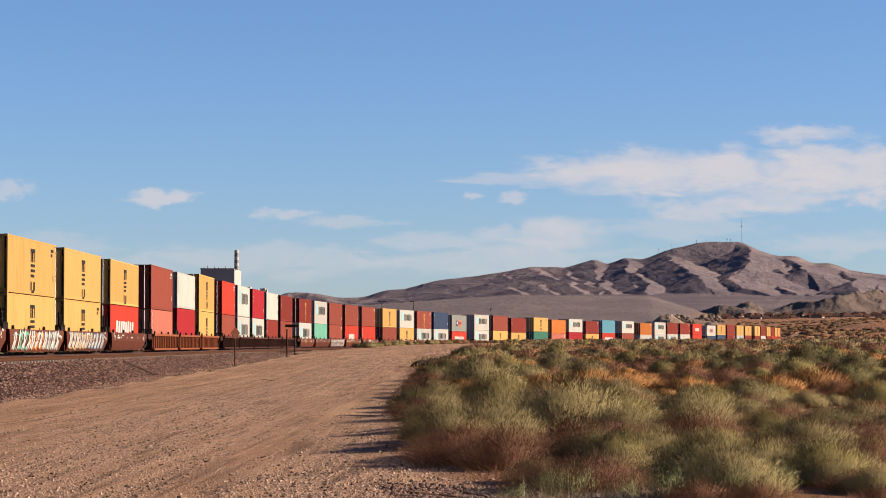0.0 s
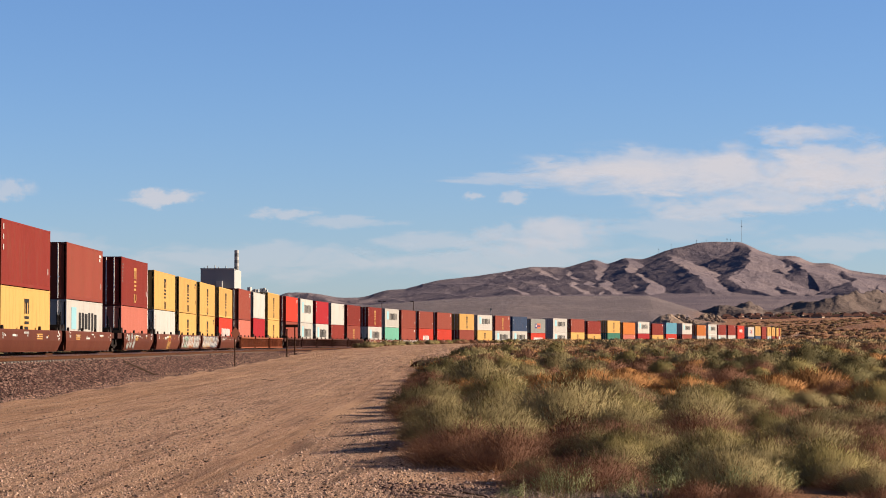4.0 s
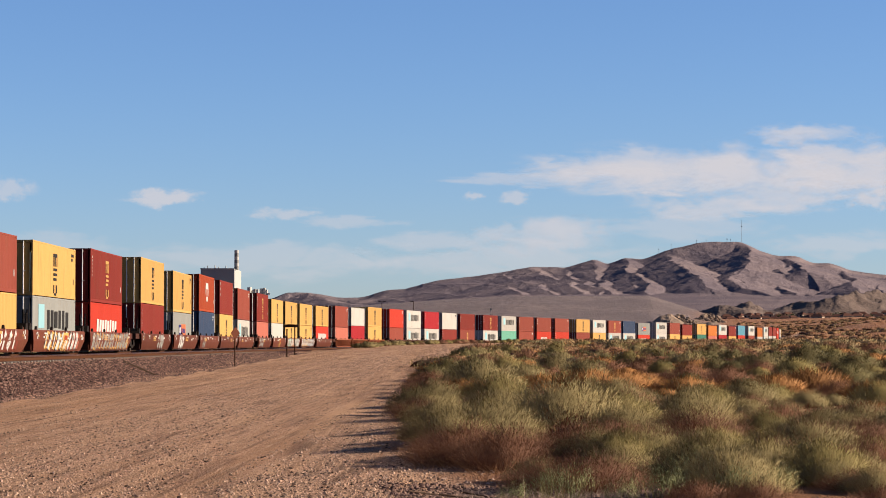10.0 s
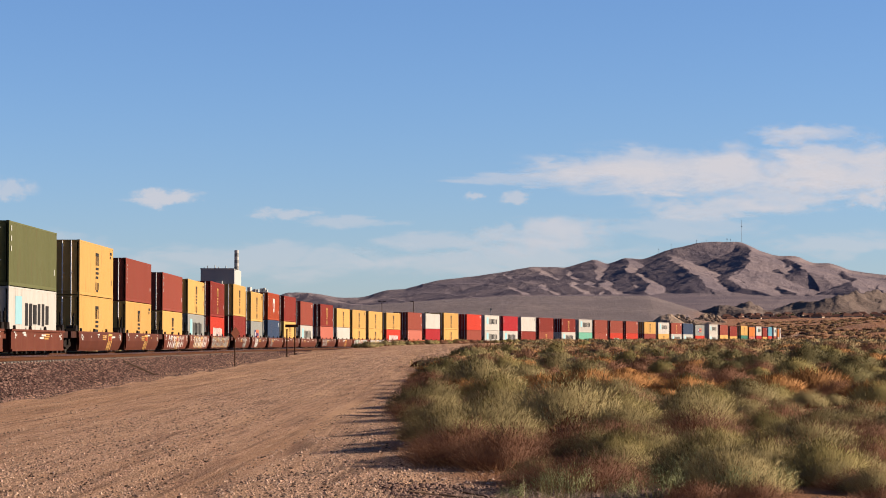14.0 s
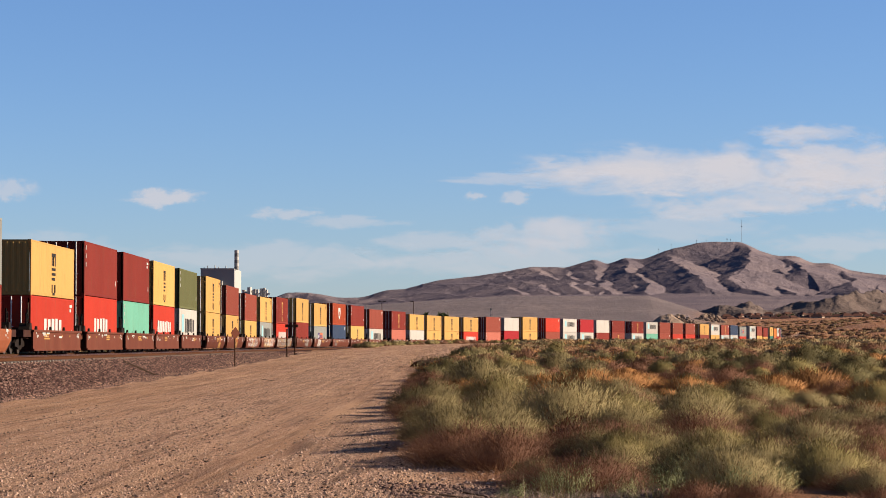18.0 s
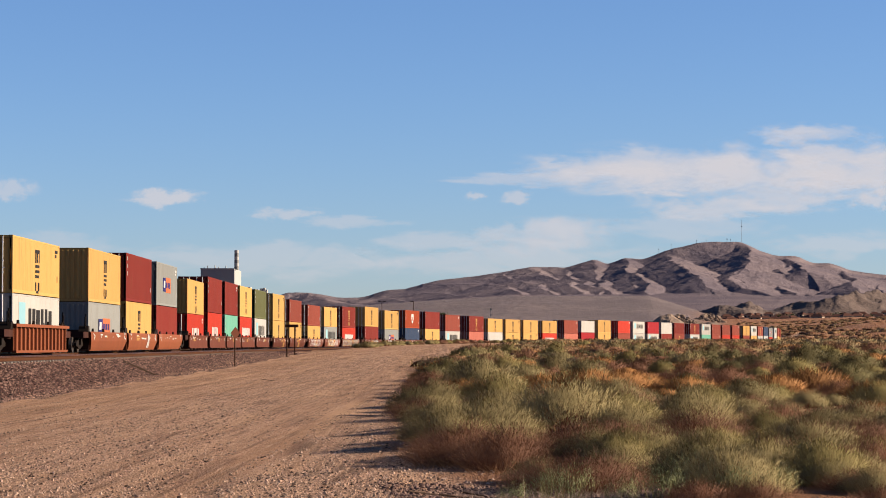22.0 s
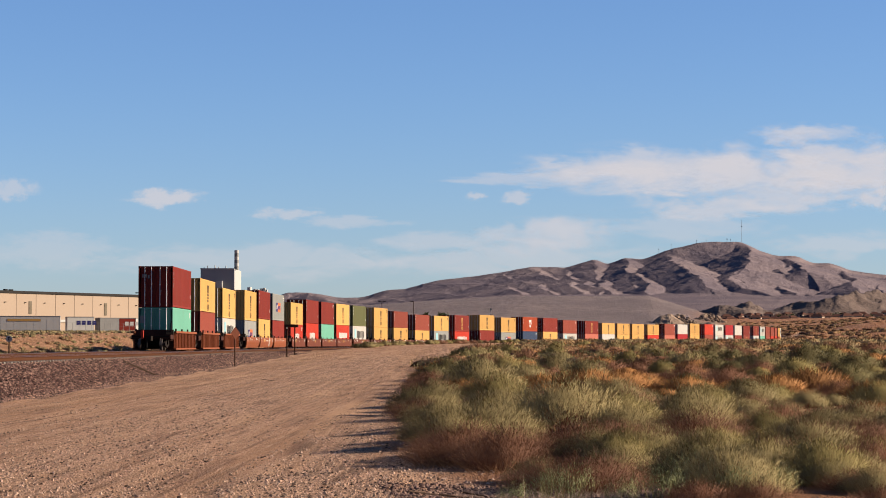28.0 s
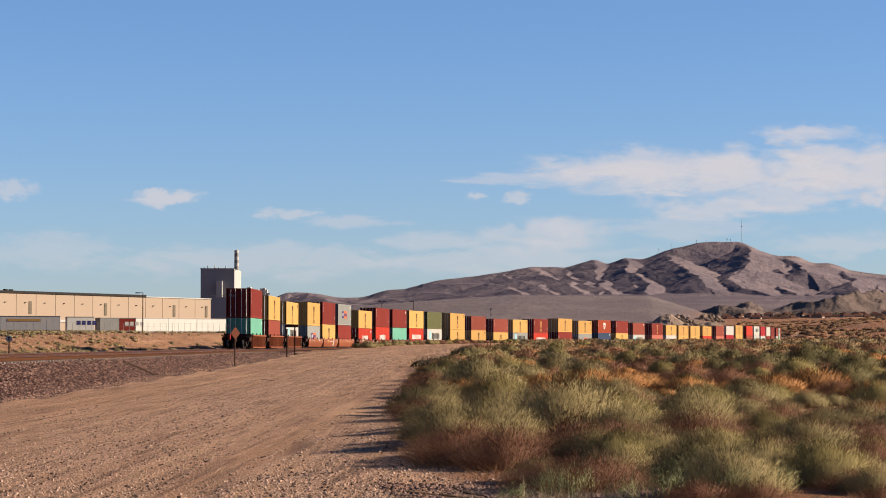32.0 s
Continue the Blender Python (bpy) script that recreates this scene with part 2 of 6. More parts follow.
FOOT_B = [-1000, -187.65, -115.84, -34.47, 27.76, 87.6, 116.32, 187.65, 362.85, 1000]
FOOT_E = [3, 4, 5.03, 16.75, 20.82, 20.82, 11.97, 11.01, 11.01, 4]


def ground_z(x, y):
    """Height of the ground."""
    x, y = np.asarray(x, float), np.asarray(y, float)
    u, s = side_of_line(x, y)
    base = np.interp(y, [-400, 26, 61, 125, 174, 250, 330, 600, 900, 1500, 2600, 3200], [-0.05, -0.05, 0.08, 0.50, 0.90, 1.12, 1.25, 1.55, 3.0, 13, 48, 60])
    base = base + np.interp(y, [0, 180, 250, 330, 420, 600, 900, 1200], [0, 0, 0.22, 0.55, 0.80, 0.85, 0.6, 0]) * smooth(6.8, 10, u)
    # level ground behind the tracks, the rise beyond it, and the slope behind the bend
    level = np.maximum(base, rail_z(s) - 0.42 + 0.05 * np.sin(y * 0.23 + u))
    base = base + (level - base) * smooth(-2.4, -3.6, u) * smooth(60, 100, y) * (1 - smooth(420, 600, y))
    bank = np.interp(y, [100, 150, 190, 240, 330, 440], [0, 0.85, 1.35, 1.75, 2.2, 2.5])
    base = base + bank * smooth(-14.5, -21, u) * (1 - smooth(700, 1100, y))
    base = base + 0.05 * np.sin(u * 1.3 + 2 * np.sin(y * 0.11)) * np.sin(y * 0.37 + u) * smooth(-14, -17, u) * (1 - smooth(-60, -90, u))
    b = x / np.maximum(y, 1) * 1000
    base = base + 6.5 * smooth(640, 1150, y) * smooth(120, 200, b) * (1 - 0.5 * smooth(1200, 2500, y))
    base = base + 1.3 * np.sin(x / 7.5 + 1.7 * np.sin(y / 45)) * np.sin(y / 31 + x / 60) * smooth(620, 720, y) * (1 - smooth(1100, 1400, y)) * smooth(128, 150, b)
    foot = np.interp(b, FOOT_B, FOOT_E)
    t = smooth(800, 2500, y)
    base = (1 - t) * base + t * (EYE + foot * np.minimum(y, 2900) / 1000)
    rough = 0.05 * np.sin(x * 0.9 + 1.3 * np.sin(y * 0.31)) * np.cos(y * 0.55 + 0.7 * np.sin(x * 0.4))
    base = base + rough * np.where((u > 9) & (u < 19), 0.35, 1.3)
    base = base + 0.12 * smooth(18.5, 22, u) * smooth(-100, 60, y) * (1 - smooth(150, 300, y))
    return base


def field_edge(y):
    """Where the scrub begins beside the service road."""
    return np.interp(y, [25, 29, 33, 40, 55, 80, 130, 160, 200, 270, 330, 400], [1.0, 0.6, -0.45, -0.9, -1.2, -1.3, -1.5, 0.0, 2.6, 7.6, 11.0, 16.0])


def in_scrub(x, y):
    """How far inside the scrub a place lies."""
    u, s = side_of_line(x, y)
    y = np.asarray(y, float)
    return np.where(y < 400, np.asarray(x, float) - field_edge(y), u - 18.6)


# ---- ground ----
def ground_mat():
    """Sandy soil: gravel on the service road, reddish earth under the scrub, pale dust in the wheel tracks."""
    m, n, l, p = node_mat("desert_soil")
    co = n.new("ShaderNodeNewGeometry")

    def noise_of(scale, detail=4, stretch=(1, 1, 1)):
        mp = n.new("ShaderNodeMapping")
        mp.inputs["Scale"].default_value = stretch
        l.new(co.outputs["Position"], mp.inputs["Vector"])
        q = n.new("ShaderNodeTexNoise")
        q.inputs["Scale"].default_value, q.inputs["Detail"].default_value = scale, detail
        l.new(mp.outputs[0], q.inputs["Vector"])
        return q.outputs["Fac"]

    def ramped(v, a, b):
        r = n.new("ShaderNodeMapRange")
        r.inputs["From Min"].default_value, r.inputs["From Max"].default_value = a, b
        l.new(v, r.inputs["Value"])
        return r.outputs[0]

    def mixed(f, a, b):
        q = n.new("ShaderNodeMix")
        q.data_type = "RGBA"
        l.new(f, q.inputs["Factor"])
        for key, c in (("A", a), ("B", b)):
            if isinstance(c, tuple):
                q.inputs[key].default_value = (*c, 1)
            else:
                l.new(c, q.inputs[key])
        return q.outputs["Result"]

    zone, lane, plain = n.new("ShaderNodeAttribute"), n.new("ShaderNodeAttribute"), n.new("ShaderNodeAttribute")
    zone.attribute_name, lane.attribute_name, plain.attribute_name = "scrubland", "gravel", "plain"
    grit = noise_of(60, 3)
    grit2 = noise_of(17, 3)
    cell = n.new("ShaderNodeTexVoronoi")
    cell.inputs["Scale"].default_value = 27
    l.new(co.outputs["Position"], cell.inputs["Vector"])
    sep = n.new("ShaderNodeSeparateColor")
    l.new(cell.outputs["Color"], sep.inputs[0])
    sand = mixed(ramped(noise_of(0.5), 0.3, 0.7), (0.285, 0.152, 0.083), (0.36, 0.20, 0.112))
    sand = mixed(ramped(grit, 0.55, 0.75), sand, (0.20, 0.12, 0.075))
    stony = mixed(ramped(sep.outputs[0], 0.1, 0.9), (0.075, 0.038, 0.024), (0.72, 0.44, 0.288))
    stony = mixed(ramped(grit, 0.45, 0.9), stony, sand)
    road = mixed(lane.outputs["Fac"], sand, stony)
    road = mixed(ramped(grit2, 0.58, 0.70), road, (0.095, 0.052, 0.033))
    road = mixed(ramped(noise_of(44, 2), 0.63, 0.68), road, (0.50, 0.37, 0.28))
    across, along, flow = n.new("ShaderNodeAttribute"), n.new("ShaderNodeAttribute"), n.new("ShaderNodeCombineXYZ")
    across.attribute_name, along.attribute_name = "across", "along"
    l.new(across.outputs["Fac"], flow.inputs[0])
    l.new(along.outputs["Fac"], flow.inputs[1])
    for scale, stretch, tone, lo, hi in ((2.6, (1, 0.05, 1), (0.17, 0.09, 0.054), 0.50, 0.76), (7.0, (1, 0.02, 1), (0.13, 0.072, 0.044), 0.52, 0.70), (1.1, (1, 0.04, 1), (0.48, 0.29, 0.175), 0.50, 0.82), (14.0, (1, 0.02, 1), (0.46, 0.29, 0.19), 0.56, 0.72)):
        mp = n.new("ShaderNodeMapping")
        mp.inputs["Scale"].default_value = stretch
        l.new(flow.outputs[0], mp.inputs["Vector"])
        q = n.new("ShaderNodeTexNoise")
        q.inputs["Scale"].default_value, q.inputs["Detail"].default_value = scale, 3
        l.new(mp.outputs[0], q.inputs["Vector"])
        road = mixed(ramped(q.outputs["Fac"], lo, hi), road, tone)
    earth = mixed(ramped(noise_of(0.35), 0.35, 0.65), (0.14, 0.060, 0.030), (0.235, 0.113, 0.058))
    earth = mixed(ramped(grit2, 0.5, 0.75), earth, (0.11, 0.06, 0.035))
    col = mixed(zone.outputs["Fac"], road, earth)
    flats = mixed(ramped(noise_of(0.012, 6, (1, 0.35, 1)), 0.35, 0.65), (0.094, 0.073, 0.073), (0.132, 0.100, 0.094))
    flats = mixed(ramped(noise_of(0.12, 3, (1, 0.25, 1)), 0.5, 0.7), flats, (0.082, 0.066, 0.062))
    col = mixed(plain.outputs["Fac"], col, flats)
    l.new(col, p.inputs["Base Color"])
    p.inputs["Roughness"].default_value = 0.95
    p.inputs["Specular IOR Level"].default_value = 0.1
    bp = n.new("ShaderNodeBump")
    bp.inputs["Strength"].default_value, bp.inputs["Distance"].default_value = 1.0, 0.08
    add = n.new("ShaderNodeMath")
    add.operation = "ADD"
    l.new(grit, add.inputs[0])
    l.new(grit2, add.inputs[1])
    hump = n.new("ShaderNodeMath")
    hump.operation = "MULTIPLY_ADD"
    hump.inputs[1].default_value = -1.6
    l.new(cell.outputs["Distance"], hump.inputs[0])
    l.new(add.outputs[0], hump.inputs[2])
    l.new(hump.outputs[0], bp.inputs["Height"])
    l.new(bp.outputs[0], p.inputs["Normal"])
    return m


def build_ground():
    ys = np.concatenate([np.arange(-420, 0, 30), np.arange(0, 22, 2), np.arange(22, 70, 0.5), np.arange(70, 130, 0.8), np.arange(130, 260, 2),
                         np.arange(260, 500, 5), np.arange(500, 1300, 20), np.arange(1300, 4900, 120)])
    cols = np.concatenate([np.linspace(-9, -0.75, 14), np.linspace(-0.7, -0.22, 40), np.linspace(-0.215, 0.215, 170), np.linspace(0.22, 0.7, 14), np.linspace(0.9, 9, 12)])
    yy, bb = np.meshgrid(ys, cols, indexing="ij")
    xx = bb * np.where(np.abs(yy) < 60, 60, np.abs(yy))
    near = np.abs(yy) < 60
    xx = np.where(near & (np.abs(bb) < 0.22), bb * np.clip(np.abs(yy) + 12, 40, 72), xx)
    zz = ground_z(xx, yy)
    u, s = side_of_line(xx, yy)
    nr, nc = xx.shape
    v = np.stack([xx, yy, zz], -1).reshape(-1, 3)
    i = (np.arange(nr - 1)[:, None] * nc + np.arange(nc - 1)[None]).reshape(-1)
    f = np.stack([i, i + 1, i + nc + 1, i + nc], -1)
    me = raw_mesh("ground", v, f, ground_mat(), True)
    wob = 0.5 * np.sin(yy * 0.5) + 0.3 * np.sin(yy * 1.7 + xx)
    zone = smooth(-0.5, 0.6, in_scrub(xx, yy) + 0.4 * wob) + 0.45 * smooth(-4.5, -6, u)
    zone = np.clip(zone, 0, 1)
    lane = 0.58 + 0.40 * np.exp(-((u - 15.6) / 1.8) ** 2) - 0.45 * np.exp(-((u - 10.6) / 0.9) ** 2) - 0.30 * np.exp(-((u - 18.3) / 0.6) ** 2) + 0.4 * np.exp(-((u - 20.2) / 0.8) ** 2)
    lane = np.clip(lane + 0.34 * np.sin(u * 5.1 + 0.6 * np.sin(yy * 0.05)) * np.sin(u * 1.9 + yy * 0.02) + 0.1 * smooth(34, 26, yy), 0, 1) * (1 - 0.55 * smooth(130, 300, yy)) * smooth(-9, -3, u)
    for key, val in (("across", u), ("along", s), ("scrubland", zone), ("gravel", lane), ("plain", smooth(650, 1100, yy) * (1 - smooth(98, 125, xx / np.maximum(yy, 1) * 1000) * (1 - smooth(1800, 2100, yy))))):
        at = me.attributes.new(key, "FLOAT", "POINT")
        at.data.foreach_set("value", val.reshape(-1).astype(np.float32))
    tagged(new("ground", me), "sandy desert ground with a gravel service road", "ground", kind="structure")


build_ground()


def ballast_mat():
    m, n, l, p = node_mat("crushed_stone_ballast")
    co = n.new("ShaderNodeNewGeometry")
    vo = n.new("ShaderNodeTexVoronoi")
    vo.inputs["Scale"].default_value = 13
    l.new(co.outputs["Position"], vo.inputs["Vector"])
    ns = n.new("ShaderNodeTexNoise")
    ns.inputs["Scale"].default_value = 0.6
    l.new(co.outputs["Position"], ns.inputs["Vector"])
    sep = n.new("ShaderNodeSeparateColor")
    l.new(vo.outputs["Color"], sep.inputs[0])
    mix = n.new("ShaderNodeMix")
    mix.data_type = "RGBA"
    mix.inputs["A"].default_value, mix.inputs["B"].default_value = (0.006, 0.0035, 0.0035, 1), (0.066, 0.032, 0.025, 1)
    l.new(sep.outputs[0], mix.inputs["Factor"])
    mix2 = n.new("ShaderNodeMix")
    mix2.data_type = "RGBA"
    mix2.blend_type = "MULTIPLY"
    mix2.inputs["B"].default_value = (0.95, 0.66, 0.60, 1)
    l.new(mix.outputs["Result"], mix2.inputs["A"])
    l.new(ns.outputs["Fac"], mix2.inputs["Factor"])
    l.new(mix2.outputs["Result"], p.inputs["Base Color"])
    p.inputs["Roughness"].default_value = 0.95
    p.inputs["Specular IOR Level"].default_value = 0.05
    bp = n.new("ShaderNodeBump")
    bp.inputs["Strength"].default_value, bp.inputs["Distance"].default_value = 1.0, 0.085
    bp.invert = True
    l.new(vo.outputs["Distance"], bp.inputs["Height"])
    l.new(bp.outputs[0], p.inputs["Normal"])
    return m


BALLAST = ballast_mat()


def sweep(profile, s_values, z_of=rail_z, closed=False):
    """Faces swept along the line; the profile is a row of (u, z over the rail head)."""
    pts, n = [], len(profile)
    for s in s_values:
        for u, z in profile:
            x, y, _ = line(s, u)
            pts.append((float(x), float(y), float(z_of(s) + z)))
    k = n if closed else n - 1
    faces = [(i * n + j, i * n + (j + 1) % n, (i + 1) * n + (j + 1) % n, (i + 1) * n + j) for i in range(len(s_values) - 1) for j in range(k)]
    return pts, faces


S_LINE = list(np.arange(-420, 0, 20)) + list(np.arange(0, 120, 2.5)) + list(np.arange(120, 900, 6)) + list(np.arange(900, 1490, 20))


def build_track():
    prof = [(-6.5, -2.2), (-2.0, -0.24), (-1.6, -0.17), (1.6, -0.17), (2.3, -0.21), (3.0, -0.17), (5.80, -0.185), (6.05, -0.27), (6.9, -0.70), (8.1, -1.30), (9.3, -2.0)]
    v, f = sweep(prof, S_LINE)
    v = np.array(v)
    me = raw_mesh("ballast", v, f, BALLAST, True)
    tagged(new("ballast", me), "reddish grey crushed stone ballast under the tracks", "ballast", kind="structure")
    for centre in (0.0, SPACING):
        for rail in (-0.7535, 0.7535):
            w = 0.037
            c = centre + rail
            v, f = sweep([(c - 0.075, -0.172), (c - 0.075, -0.155), (c - 0.012, -0.14), (c - 0.012, -0.045), (c - w, -0.035), (c - w, -0.006), (c + w, -0.006),
                          (c + w, -0.035), (c + 0.012, -0.045), (c + 0.012, -0.14), (c + 0.075, -0.155), (c + 0.075, -0.172)], S_LINE, closed=True)
            ob = tagged(new("rail", raw_mesh("rail", v, f, RAIL_RUST)), "rust-brown steel running rail on concrete ties", "rail", "rails of the two tracks")
            v, f = sweep([(c - 0.030, -0.007), (c - 0.026, 0.0), (c + 0.026, 0.0), (c + 0.030, -0.007)], S_LINE)
            part("rail_head", raw_mesh("rail_head", v, f, RAIL_TOP), None, ob, "worn bright rail head")


build_track()


# ---- containers ----
LONG = 12.19
MESHES = {}


def shared(key, make, material):
    """One mesh for each kind and colour."""
    full = key + (material.name,)
    if full not in MESHES:
        if key in MESHES:
            me = MESHES[key].copy()
            me.materials.clear()
            me.materials.append(material)
        else:
            me = make().mesh(key[0], material)
            MESHES[key] = me
        MESHES[full] = me
    return MESHES[full]


def corrugated(length, z0, z1, count, deep=0.036, flip=False):
    """An upright panel of pressed ribs along y, its outer face at x = 0."""
    g, pitch, ys = Geo(), length / count, []
    for i in range(count):
        a = -length / 2 + i * pitch
        ys += [(a, 0), (a + 0.28 * pitch, 0), (a + 0.5 * pitch, -deep), (a + 0.78 * pitch, -deep)]
    ys.append((length / 2, 0))
    for y, x in ys:
        g.v += [(x, y, z0), (x, y, z1)]
    g.f = [(2 * i, 2 * i + 2, 2 * i + 3, 2 * i + 1) for i in range(len(ys) - 1)]
    if flip:
        g.f = [q[::-1] for q in g.f]
    return g


def make_frame(h):
    g = Geo()
    for x in (-HALF, HALF - 0.08):
        for y in (-LONG / 2, LONG / 2 - 0.12):
            g.chamfer(x, y, 0, x + 0.08, y + 0.12, h, 0.015)
        g.box(x + 0.005, -LONG / 2 + 0.12, 0.02, x + 0.075, LONG / 2 - 0.12, 0.17)
        g.box(x + 0.01, -LONG / 2 + 0.12, h - 0.075, x + 0.07, LONG / 2 - 0.12, h - 0.005)
    for y in (-LONG / 2, LONG / 2 - 0.10):
        g.box(-HALF + 0.08, y + 0.01, 0.01, HALF - 0.08, y + 0.09, 0.16)
        g.box(-HALF + 0.08, y + 0.01, h - 0.12, HALF - 0.08, y + 0.09, h - 0.005)
    g.box(-HALF + 0.08, -LONG / 2 + 0.1, 0.10, HALF - 0.08, LONG / 2 - 0.1, 0.15)
    return g


def make_roof(h):
    g, n = Geo(), 40
    w, le = HALF - 0.07, LONG - 0.24
    for i in range(n):
        a = -le / 2 + i * le / n
        for y, z in ((a, h - 0.02), (a + 0.4 * le / n, h - 0.02), (a + 0.5 * le / n, h - 0.035), (a + 0.9 * le / n, h - 0.035)):
            g.v += [(-w, y, z), (w, y, z)]
    g.f = [(2 * i, 2 * i + 1, 2 * i + 3, 2 * i + 2) for i in range(4 * n - 1)]
    return g


def make_door(h):
    """One door leaf, hinge at x = 0, 1.05 m wide, its outer face at y = 0."""
    g, w = Geo(), 1.055
    g.box(0, 0.01, 0.17, w, 0.05, h - 0.13)
    for z in np.linspace(0.22, h - 0.75, 4):
        g.box(0.07, -0.012, z, w - 0.07, 0.012, z + (h - 0.75) / 5)
    for x in (0.0, w - 0.05):
        g.box(x, -0.006, 0.17, x + 0.05, 0.012, h - 0.13)
    return g


def make_rod(h):
    g = Geo().cyl(0, 0, 0.05, h - 0.05, 0.024, 6)
    for z in (0.25, 0.9, h * 0.55, h - 0.35):
        g.box(-0.035, -0.026, z, 0.035, 0.07, z + 0.05)
    return g.box(-0.02, -0.02, 1.12, 0.10, 0.0, 1.15)


def logo_stack(h, wide=0.62):
    """A narrow upright stack of plain strokes in the middle of the side: a comb over two rows of hooks."""
    g, x, t = Geo(), HALF + 0.002, 0.005
    top, cell = h * 0.83, h * 0.19
    for k in (-1, 0, 1):
        g.box(x, k * wide * 0.72 - 0.10, top - cell * 1.25, x + t, k * wide * 0.72 + 0.10, top - 0.16)
    g.box(x, -wide, top - 0.17, x + t, wide * 0.9, top)
    z = top - cell * 1.45
    for j in (0, 1, 2):
        g.box(x, -wide * 0.9 + 0.12 * (j == 1), z - j * 0.24 - 0.13, x + t, wide * 0.85 - 0.15 * (j == 2), z - j * 0.24)
    z -= 0.82
    for y in (-wide * 0.85, wide * 0.45):
        g.box(x, y, z - 0.40, x + t, y + 0.25, z)
    g.box(x, -wide * 0.5, z - 0.52, x + t, wide * 0.5, z - 0.40)
    return g


def word_bars(y0, y1, z0, z1, count, seed, slant=0.0):
    """A word as a row of plain upright bars."""
    g, r, x = Geo(), random.Random(seed), HALF + 0.002
    pitch = (y1 - y0) / count
    for i in range(count):
        b = y0 + i * pitch
        w, lo, hi = pitch * (0.62 + 0.14 * r.random()), z0 + r.random() * 0.1 * (z1 - z0), z1 - r.random() * 0.12 * (z1 - z0)
        d = slant * (hi - lo)
        g.add([(x, b, lo), (x, b + w, lo), (x, b + w + d, hi), (x, b + d, hi), (x + 0.005, b, lo), (x + 0.005, b + w, lo), (x + 0.005, b + w + d, hi), (x + 0.005, b + d, hi)],
              [(0, 1, 2, 3), (7, 6, 5, 4), (0, 4, 5, 1), (1, 5, 6, 2), (2, 6, 7, 3), (3, 7, 4, 0)])
    return g


def small_codes(h, seed):
    """The small rows of code at the ends of the side, as plain bars."""
    g, r, x = Geo(), random.Random(seed), HALF + 0.002
    kind = seed % 3
    if kind == 0:
        for k in range(6):
            z = h - 0.5 - k * 0.2
            g.box(x, -LONG / 2 + 0.42, z, x + 0.005, -LONG / 2 + 0.50 + 0.06 * r.random(), z + 0.11)
    elif kind == 1:
        for k in range(2):
            z = h - 0.42 - k * 0.22
            g.box(x, LONG / 2 - 1.35, z, x + 0.005, LONG / 2 - 0.6 - 0.3 * k, z + 0.15)
    else:
        for k in range(3):
            z = h - 0.45 - k * 0.45
            g.box(x, -LONG / 2 + 0.4, z, x + 0.005, -LONG / 2 + 0.56, z + 0.24)
    g.box(x, LONG / 2 - 0.75, 0.75, x + 0.005, LONG / 2 - 0.6, 1.05)
    return g


def block(y0, y1, z0, z1, lift=0.0):
    return Geo().box(HALF + 0.002 + lift, y0, z0, HALF + 0.007 + lift, y1, z1)


COLOUR_WORDS = {"yellow": "golden yellow", "maroon": "dark maroon", "brick": "faded brick-red", "red": "bright red", "salmon": "faded salmon-red", "crimson": "crimson red",
                "white": "off-white", "grey": "weathered grey", "teal": "sea-green", "navy": "slate blue", "olive": "rust-streaked olive green", "blue": "light blue",
                "orange": "orange", "green": "dark green", "rust_red": "orange-red"}


